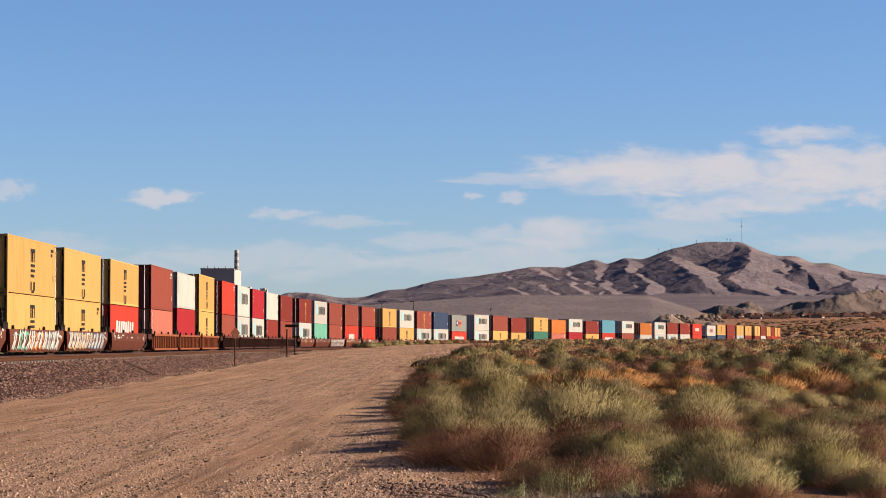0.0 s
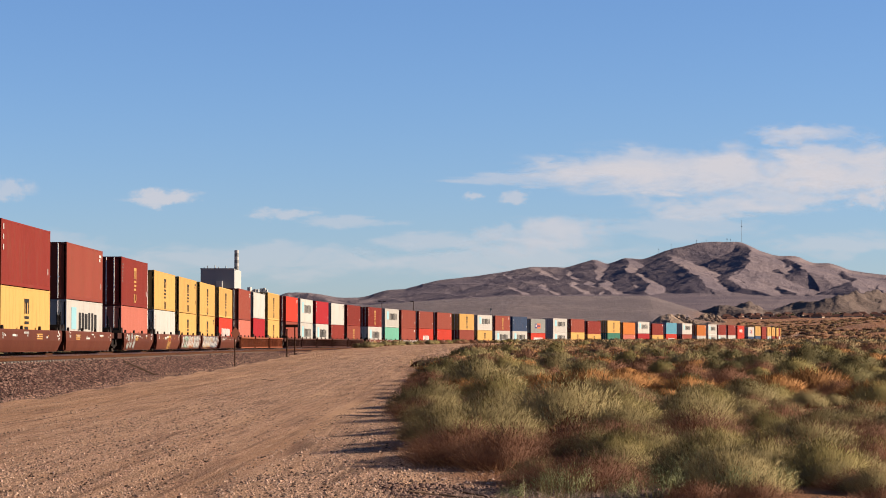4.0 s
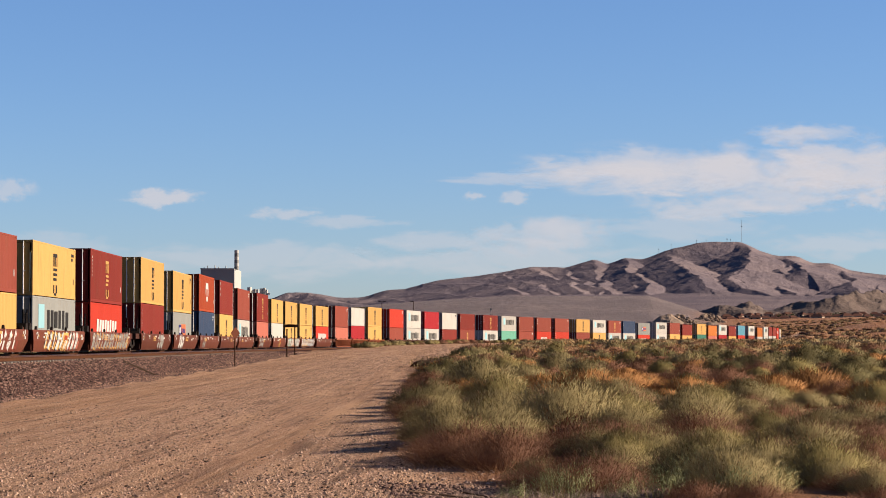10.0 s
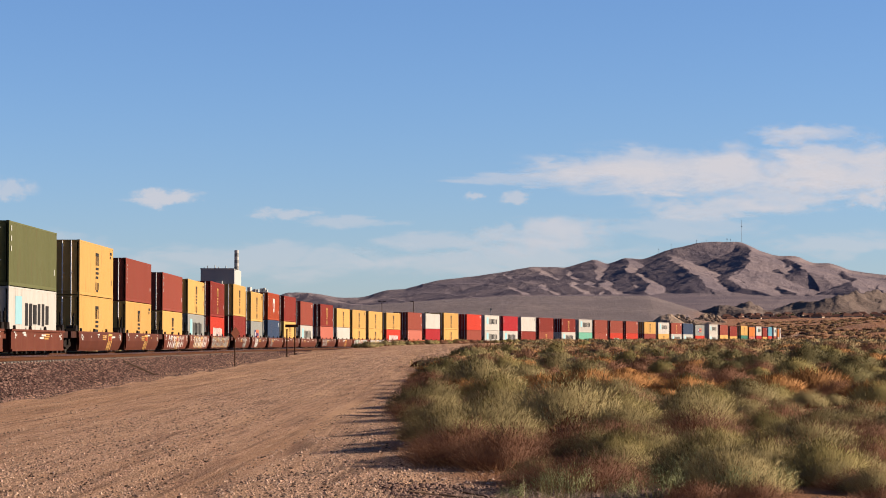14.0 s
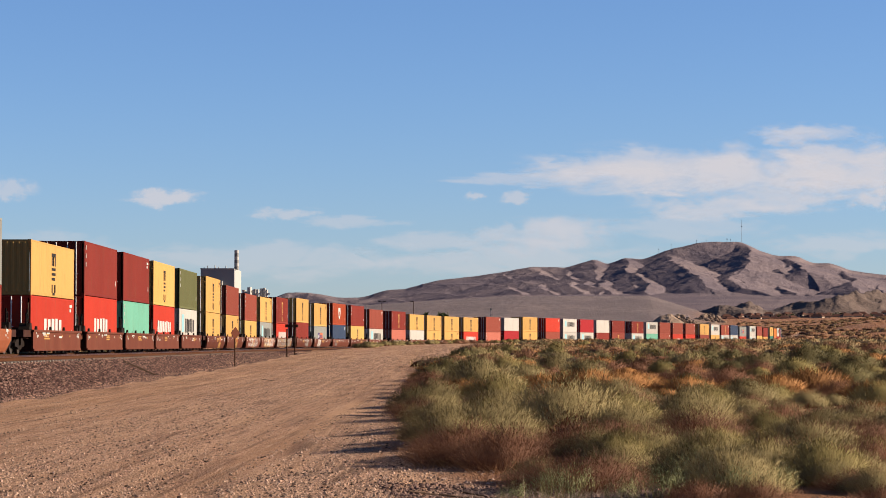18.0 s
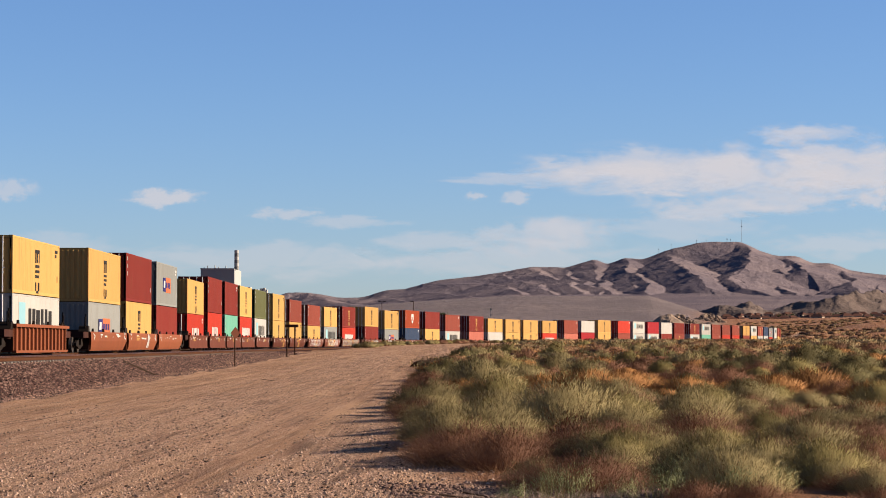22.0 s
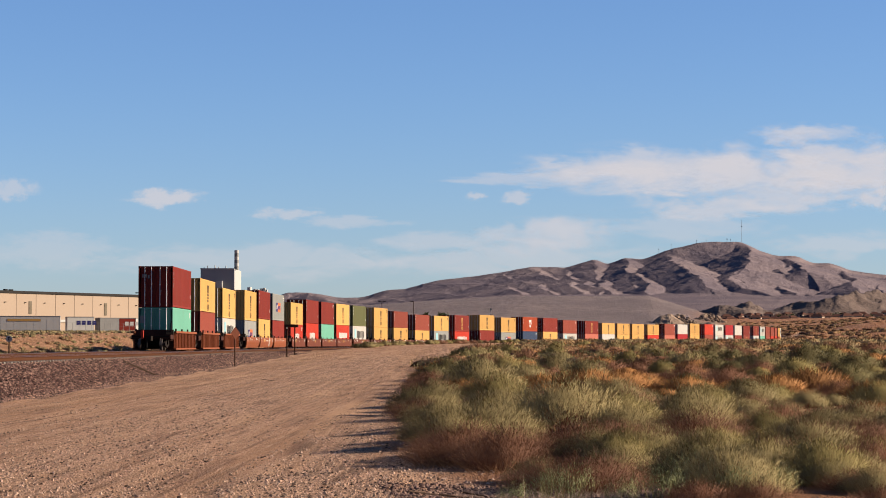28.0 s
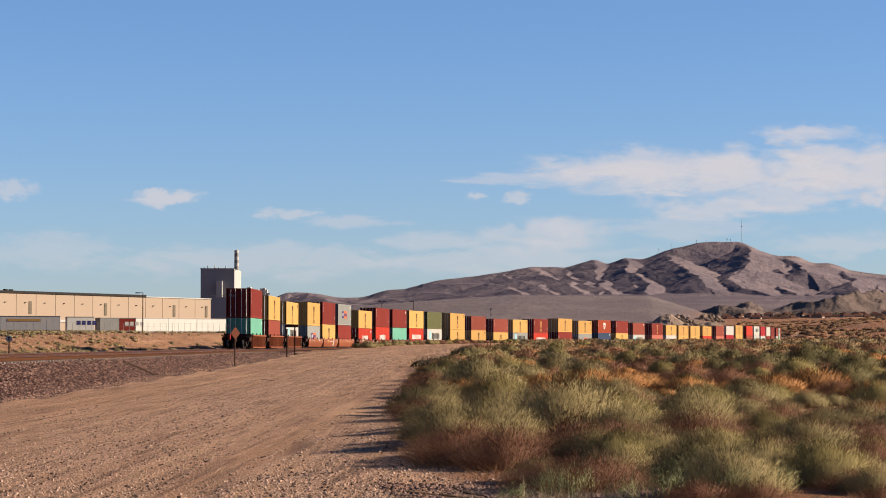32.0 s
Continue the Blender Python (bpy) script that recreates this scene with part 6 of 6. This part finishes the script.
def scatter_stuff(name, label, category, material, count, seed, where, height, radius, per, thin=0.16):
    """Uncountable small plants, joined."""
    g = np.random.RandomState(seed)
    pts = where(g, count)
    n = len(pts)
    z = ground_z(pts[:, 0], pts[:, 1])
    size = (0.55 + 0.9 * g.rand(n)) * pts[:, 2]
    base = np.stack([pts[:, 0], pts[:, 1], z], 1)
    b = np.repeat(base, per, 0)
    sz = np.repeat(size, per)[:, None]
    m = n * per
    a = g.rand(m) * math.tau
    out = g.rand(m) ** 0.6
    rad = np.stack([np.cos(a), np.sin(a), np.zeros(m)], 1)
    root = b + rad * (out * radius * 0.6)[:, None] * sz
    up = np.stack([np.cos(a) * out * radius * 0.7, np.sin(a) * out * radius * 0.7, height * (1 - 0.45 * out ** 2) * (0.6 + 0.5 * g.rand(m))], 1) * sz
    tip = root + up + g.randn(m, 3) * 0.05 * sz
    a2 = g.rand(m) * math.tau
    side = np.stack([np.cos(a2), np.sin(a2), np.zeros(m)], 1) * (radius * thin) * sz
    side = side * np.clip(b[:, 1:2] / 260, 0.22, 1.6)
    v = np.stack([root - side, root + side, tip], 1).reshape(-1, 3)
    f = np.arange(3 * m).reshape(-1, 3)
    ob = new(name, raw_mesh(name, v, f, material))
    tagged(ob, label, category, kind="stuff")


def in_field(y0, y1, power, grow, patchy=0):
    def where(g, n):
        y = y0 + (y1 - y0) * g.rand(n) ** power
        x = (g.rand(n) * 0.46 - 0.04) * y
        u, s = side_of_line(x, y)
        keep = (in_scrub(x, y) > 0.1) & (x < 0.215 * y)
        if patchy:
            keep &= (np.sin(x * 0.55 + 1.7 * np.sin(y * 0.11)) + np.sin(y * 0.23 + x * 0.2) + 0.5 * np.sin(x * 1.9) > 0.35)
        y, x = y[keep], x[keep]
        return np.stack([x, y, np.full(len(x), grow)], 1)
    return where


scatter_stuff("dry_grass", "orange and straw-coloured dry grass between the bushes", "grass", STRAW, 4000, 5, in_field(33, 150, 1.5, 1.0, 1), 0.20, 0.34, 34, 0.05)
scatter_stuff("low_brush", "low brown twiggy growth between the bushes", "brush", DRY, 1700, 6, in_field(30, 120, 1.5, 1.0), 0.16, 0.45, 34, 0.05)
def scrub_mat():
    """Far scrub: each bush's leaves of one tone out of brown, olive, grey-green, straw; the darkest tone also paints
    inner shade.
    """
    m, n, l, p = node_mat("mixed_scrub_leaf")
    tone, geo = n.new("ShaderNodeAttribute"), n.new("ShaderNodeNewGeometry")
    tone.attribute_name = "tone"
    ramp = n.new("ShaderNodeValToRGB")
    ramp.color_ramp.interpolation = "LINEAR"
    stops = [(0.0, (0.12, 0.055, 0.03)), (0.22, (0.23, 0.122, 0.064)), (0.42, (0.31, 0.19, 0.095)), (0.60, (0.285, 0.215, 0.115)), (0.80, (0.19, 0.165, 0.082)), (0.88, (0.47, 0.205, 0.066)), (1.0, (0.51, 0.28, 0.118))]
    while len(ramp.color_ramp.elements) < len(stops):
        ramp.color_ramp.elements.new(0.5)
    for q, (at, c) in zip(ramp.color_ramp.elements, stops):
        q.position, q.color = at, (*[DULL * x for x in c], 1)
    l.new(tone.outputs["Fac"], ramp.inputs["Fac"])
    hsv, rng = n.new("ShaderNodeHueSaturation"), n.new("ShaderNodeMapRange")
    rng.inputs["To Min"].default_value, rng.inputs["To Max"].default_value = 0.8, 1.2
    l.new(geo.outputs["Random Per Island"], rng.inputs["Value"])
    l.new(rng.outputs[0], hsv.inputs["Value"])
    l.new(ramp.outputs["Color"], hsv.inputs["Color"])
    l.new(hsv.outputs[0], p.inputs["Base Color"])
    p.inputs["Roughness"].default_value = 0.9
    p.inputs["Specular IOR Level"].default_value = 0.05
    return m


SCRUB_MIX = scrub_mat()


def pts_base(pts, z):
    return np.stack([pts[:, 0], pts[:, 1], z], 1)


def mounds(name, label, count, seed, where, height, radius, per, leaf, low=0.0, high=1.0, apart=0.78):
    """Far rounded bushes of many small leaves, joined; each bush's leaves have a tone, its heart a painted shade."""
    g = np.random.RandomState(seed)
    pts = where(g, count)
    size = (0.35 + 1.15 * g.rand(len(pts)) ** 1.8) * pts[:, 2]
    kept = []
    for i in np.argsort(-size):
        if not kept or np.all(np.hypot(pts[kept, 0] - pts[i, 0], pts[kept, 1] - pts[i, 1]) > apart * radius * (size[kept] + size[i])):
            kept.append(i)
    pts, size = pts[kept], size[kept]
    n = len(pts)
    z = ground_z(pts[:, 0], pts[:, 1])
    base = np.repeat(pts_base(pts, z), per, 0)
    sz = np.repeat(size, per)[:, None]
    m = n * per
    d = g.randn(m, 3)
    d[:, 2] = np.abs(d[:, 2])
    d /= np.linalg.norm(d, axis=1)[:, None]
    c = base + d * np.array((radius, radius, height)) * sz * (0.7 + 0.35 * g.rand(m))[:, None]
    up = np.array((0, 0, 1.0)) - d * (0.75 * d[:, 2:3] - 0.25) + g.randn(m, 3) * 0.3
    e = np.cross(d + g.randn(m, 3) * 0.2, up)
    e /= np.linalg.norm(e, axis=1)[:, None] + 1e-6
    k = leaf * (0.6 + 0.8 * g.rand(m))[:, None] * np.clip(base[:, 1:2] / 250, 0.45, 1.3)
    v = np.stack([c + e * k * 0.3, c - e * k * 0.3, c + up * k * 1.2], 1)
    wrong = np.einsum("ij,ij->i", np.cross(v[:, 1] - v[:, 0], v[:, 2] - v[:, 0]), d) < 0
    v[wrong] = v[wrong][:, ::-1]
    v = v.reshape(-1, 3)
    nn = d + np.array((0, 0, 0.3)) + g.randn(m, 3) * 0.1
    nn /= np.linalg.norm(nn, axis=1)[:, None]
    # the heart of each bush: a lumpy dome in the leaves, coloured as shade
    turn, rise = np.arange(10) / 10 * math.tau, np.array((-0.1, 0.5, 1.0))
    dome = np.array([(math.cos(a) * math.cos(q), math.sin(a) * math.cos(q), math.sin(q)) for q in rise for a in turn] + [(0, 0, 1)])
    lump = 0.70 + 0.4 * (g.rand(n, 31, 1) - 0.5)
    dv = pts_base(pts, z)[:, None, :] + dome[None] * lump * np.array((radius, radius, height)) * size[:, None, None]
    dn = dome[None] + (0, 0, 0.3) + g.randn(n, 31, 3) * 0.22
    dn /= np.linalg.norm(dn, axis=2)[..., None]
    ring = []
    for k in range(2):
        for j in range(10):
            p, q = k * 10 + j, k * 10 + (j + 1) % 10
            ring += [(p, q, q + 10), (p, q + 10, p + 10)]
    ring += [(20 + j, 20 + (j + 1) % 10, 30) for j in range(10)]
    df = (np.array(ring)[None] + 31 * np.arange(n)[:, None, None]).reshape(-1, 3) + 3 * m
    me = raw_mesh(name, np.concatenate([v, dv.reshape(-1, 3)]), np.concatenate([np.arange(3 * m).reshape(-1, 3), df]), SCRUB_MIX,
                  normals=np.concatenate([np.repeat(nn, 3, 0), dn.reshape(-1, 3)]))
    patch = 0.5 + 0.28 * np.sin(pts[:, 0] * 0.21 + 2 * np.sin(pts[:, 1] * 0.045)) * np.cos(pts[:, 1] * 0.07 + pts[:, 0] * 0.05)
    tone = np.clip(low + (high - low) * (0.55 * g.rand(n) + 0.45 * patch + 0.12 * g.randn(n)), 0, 1)
    at = me.attributes.new("tone", "FLOAT", "POINT")
    # hearts all get the darkest tone, painting the shade between the leaves
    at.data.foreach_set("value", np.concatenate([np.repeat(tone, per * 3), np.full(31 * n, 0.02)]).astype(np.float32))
    tagged(new(name, me), label, "scrub", kind="stuff")


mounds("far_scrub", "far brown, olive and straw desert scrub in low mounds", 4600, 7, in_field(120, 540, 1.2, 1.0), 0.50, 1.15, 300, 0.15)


def beyond(g, n):
    y = 560 + 1000 * g.rand(n)
    x = y * (0.125 + 0.12 * g.rand(n))
    keep = np.sin(x * 0.05 + 2 * np.sin(y * 0.02)) + np.sin(y * 0.045 + x * 0.02) + 0.6 * g.rand(n) > 0.1
    x, y = x[keep], y[keep]
    return np.stack([x, y, np.full(len(x), 1.9)], 1)


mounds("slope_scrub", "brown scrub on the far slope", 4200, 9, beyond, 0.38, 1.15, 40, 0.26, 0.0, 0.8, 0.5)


def far_side(g, n):
    s = 20 + 560 * g.rand(n)
    u = -14.0 - 50 * g.rand(n) ** 1.7
    x, y, _ = line(s, u)
    keep = g.rand(n) < np.interp(x / np.maximum(y, 1) * 1000, [-173.29, -149.35, -125.42], [0.95, 0.6, 0.14])
    x, y = x[keep], y[keep]
    return np.stack([x, y, np.full(len(x), 0.5)], 1)


mounds("track_weeds", "low straw and olive weeds on the slope behind the tracks", 6500, 10, far_side, 0.42, 0.95, 80, 0.11, 0.5, 0.84, 0.34)


def far_tree(b, e, d, h, seed):
    x, y, z = afar(b, e, d)
    ob = thing("tree", "dark evergreen tree among the houses", "tree", "trees among the houses", m=pose(x, y, z - 2))
    part("trunk", Geo().cyl(0, 0, 0, h * 0.5, 0.22, 6, taper=0.6), TWIG, ob)
    g = np.random.RandomState(seed)
    n = 420
    c = g.randn(n, 3) * np.array((h * 0.2, h * 0.2, h * 0.19)) + np.array((0, 0, h * 0.42 + 1))
    q = g.randn(n, 3, 3) * 0.42
    part("crown", raw_mesh("crown", (c[:, None] + q).reshape(-1, 3), np.arange(3 * n).reshape(-1, 3), CONIFER), None, ob)


r_t = random.Random(3)
for k, b in enumerate((1378, 1386, 1394, 1402, 1440, 1447, 1462, 1470, 1478, 1490, 1512, 1540)):
    far_tree((b - 784) / 4.178, (611 - 566) / 4.178, 1690 + 60 * r_t.random(), 4.2 + 3.0 * r_t.random(), k)
for b in (753, 780, 782, 786):
    far_tree((b - 784) / 4.178, (611 - 560) / 4.178, 640, 1.4, b)


# ---- stones ----
def stones(name, label, count, seed, where, low, high, material, power=3):
    g = np.random.RandomState(seed)
    pts = where(g, count)
    n = len(pts)
    shape = np.array([(1, 0, 0), (0, 1, 0), (-1, 0, 0), (0, -1, 0), (0.15, 0.1, 0.75), (0, 0, -0.6)])
    size = low + (high - low) * g.rand(n) ** power
    v = shape[None] * (0.7 + 0.6 * g.rand(n, 6, 1)) * size[:, None, None]
    a = g.rand(n) * math.tau
    ca, sa = np.cos(a)[:, None], np.sin(a)[:, None]
    v = np.stack([v[..., 0] * ca - v[..., 1] * sa, v[..., 0] * sa + v[..., 1] * ca, v[..., 2]], -1) + pts[:, None, :]
    f = np.array([(0, 1, 4), (1, 2, 4), (2, 3, 4), (3, 0, 4)])
    f = (f[None] + 6 * np.arange(n)[:, None, None]).reshape(-1, 3)
    tagged(new(name, raw_mesh(name, v.reshape(-1, 3), f, material)), label, "gravel", kind="stuff")


def stone_mat(name, a, b):
    return leafy(name, a, b, 0.9, 0.0)


GRAVEL = stone_mat("mixed_gravel", (0.035, 0.018, 0.012), (0.64, 0.42, 0.30))
EDGE = stone_mat("reddish_stone", (0.045, 0.024, 0.02), (0.22, 0.135, 0.105))
CHIPS = stone_mat("ballast_stone", (0.008, 0.006, 0.006), (0.30, 0.178, 0.138))


def on_road(g, n):
    y = 24.5 + 150 * g.rand(n) ** 1.95
    lo, _, _ = line(y - 71.9, 8.6)
    x = lo + (field_edge(y) + 1.2 - lo) * g.rand(n) ** 0.8
    u, _ = side_of_line(x, y)
    lane = 0.35 + 0.65 * np.exp(-((u - 15.6) / 1.6) ** 2) + 0.5 * np.exp(-((u - 20.4) / 1.0) ** 2) - 0.25 * np.exp(-((u - 10.5) / 0.8) ** 2) - 0.25 * np.exp(-((u - 18.4) / 0.7) ** 2)
    lane = lane + 0.38 * np.sin(u * 8.5 + 1.6 * np.sin(u * 2.3) + 0.4 * np.sin(y * 0.07)) + 0.3 * np.sin(x * 2.3 + y * 0.21) * np.sin(x * 0.9 - y * 0.13 + 1.0) + 0.5 * smooth(33, 26, y)
    keep = (np.abs(x) < 0.21 * y) & (g.rand(n) < lane)
    x, y = x[keep], y[keep]
    return np.stack([x, y, ground_z(x, y) + 0.004], 1)


def on_ballast(g, n):
    s = -15 + 150 * g.rand(n) ** 1.4
    u = 5.8 + 2.9 * g.rand(n)
    x, y, _ = line(s, u)
    z = rail_z(s) + np.interp(u, [5.80, 6.05, 6.9, 8.1, 9.3], [-0.185, -0.27, -0.70, -1.30, -2.0]) + 0.01
    z = np.maximum(z + 0.02 * g.rand(n), ground_z(x, y))
    return np.stack([x, y, z], 1)


stones("gravel", "loose pale and dark gravel on the service road", 150000, 15, on_road, 0.005, 0.032, GRAVEL, 4)
def at_edge(g, n):
    y = 24.6 + 4.5 * g.rand(n) ** 1.4
    x = field_edge(y) - 1.4 + 3.2 * g.rand(n)
    return np.stack([x, y, ground_z(x, y) + 0.005], 1)


def litter(g, n):
    y = 24.8 + 3.2 * g.rand(n)
    x = field_edge(y) - 0.6 + 2.2 * g.rand(n)
    return np.stack([x, y, np.full(n, 1.0)], 1)


scatter_stuff("dead_twigs", "pale dead twigs littering the stony edge", "twigs", DEAD, 340, 31, litter, 0.05, 0.55, 12, 0.028)
def cobbles(name, label, count, seed, where, low, high, material, power=2):
    """Blunt broken stones: a wide foot and a smaller tilted top."""
    g = np.random.RandomState(seed)
    pts = where(g, count)
    n = len(pts)
    a = np.arange(5) / 5 * math.tau
    ring = np.stack([np.cos(a), np.sin(a), np.zeros(5)], 1)
    shape = np.concatenate([ring - (0, 0, 0.3), ring * (0.62, 0.62, 1) + (0.1, 0, 0.55)])
    size = low + (high - low) * g.rand(n) ** power
    v = shape[None] * (0.75 + 0.5 * g.rand(n, 10, 1)) * size[:, None, None] * (1, 1, 0.85)
    q = g.rand(n) * math.tau
    c, d = np.cos(q)[:, None], np.sin(q)[:, None]
    v = np.stack([v[..., 0] * c - v[..., 1] * d, v[..., 0] * d + v[..., 1] * c, v[..., 2]], -1) + pts[:, None, :]
    f = []
    for i in range(0, 10 * n, 10):
        f += [(i + k, i + (k + 1) % 5, i + 5 + (k + 1) % 5, i + 5 + k) for k in range(5)] + [tuple(range(i + 5, i + 10))]
    tagged(new(name, raw_mesh(name, v.reshape(-1, 3), f, material)), label, "gravel", kind="stuff")


cobbles("edge_stones", "reddish broken stones at the edge of the scrub", 5200, 18, at_edge, 0.009, 0.042, EDGE, 2.5)


def road_stones(g, n):
    p = on_road(g, n)
    return p[p[:, 1] < 75]


cobbles("loose_stones", "scattered brown and pale stones on the service road", 9000, 19, road_stones, 0.010, 0.040, GRAVEL, 3)
stones("ballast_stones", "loose crushed stones on the ballast slope", 46000, 16, on_ballast, 0.02, 0.068, CHIPS)


def sticks():
    for (x, y, n, t) in ((-7.0, 95.0, 0.7, 8), (-0.2, 27.0, 0.5, 40), (0.5, 26.3, 0.6, -20), (0.9, 26.0, 0.4, 65), (0.2, 26.0, 0.5, 10)):
        z = float(ground_z(x, y))
        ob = thing("fallen_stick", "weathered stick lying on the gravel", "stick", m=pose(x, y, z + 0.04, 0, 8, t))
        part("wood", Geo().cyl(0, 0, -n / 2, n / 2, 0.011, 7, "x", 0.6), WOOD_GREY, ob)


    x, y, _ = line(34.0, 7.0)
    ob = thing("fallen_branch", "dark dead branch lying on the ballast slope", "branch", m=pose(float(x), float(y), float(rail_z(34.0)) - 0.68, 0, 22, 30))
    part("wood", Geo().cyl(0, 0, -1.0, 1.0, 0.05, 7, "x", 0.6), WOOD_GREY, ob)


sticks()


# ---- ties of the nearer track ----
def ties():
    tie = Geo().prism([(-1.3, -0.13), (1.3, -0.13), (1.3, 0.13), (-1.3, 0.13)], -0.30, -0.155, taper=0.985).mesh("tie", CONCRETE)
    bed = tagged(new("tie_bed"), "row of pale concrete ties under the nearer track", "ties", kind="structure")
    for k in range(230):
        s = -22 + 0.61 * k
        x, y, h = line(s, SPACING)
        part("tie", tie, None, bed, "", pose(float(x), float(y), float(rail_z(s)), 0, 0, -math.degrees(float(h))))


ties()

motions()
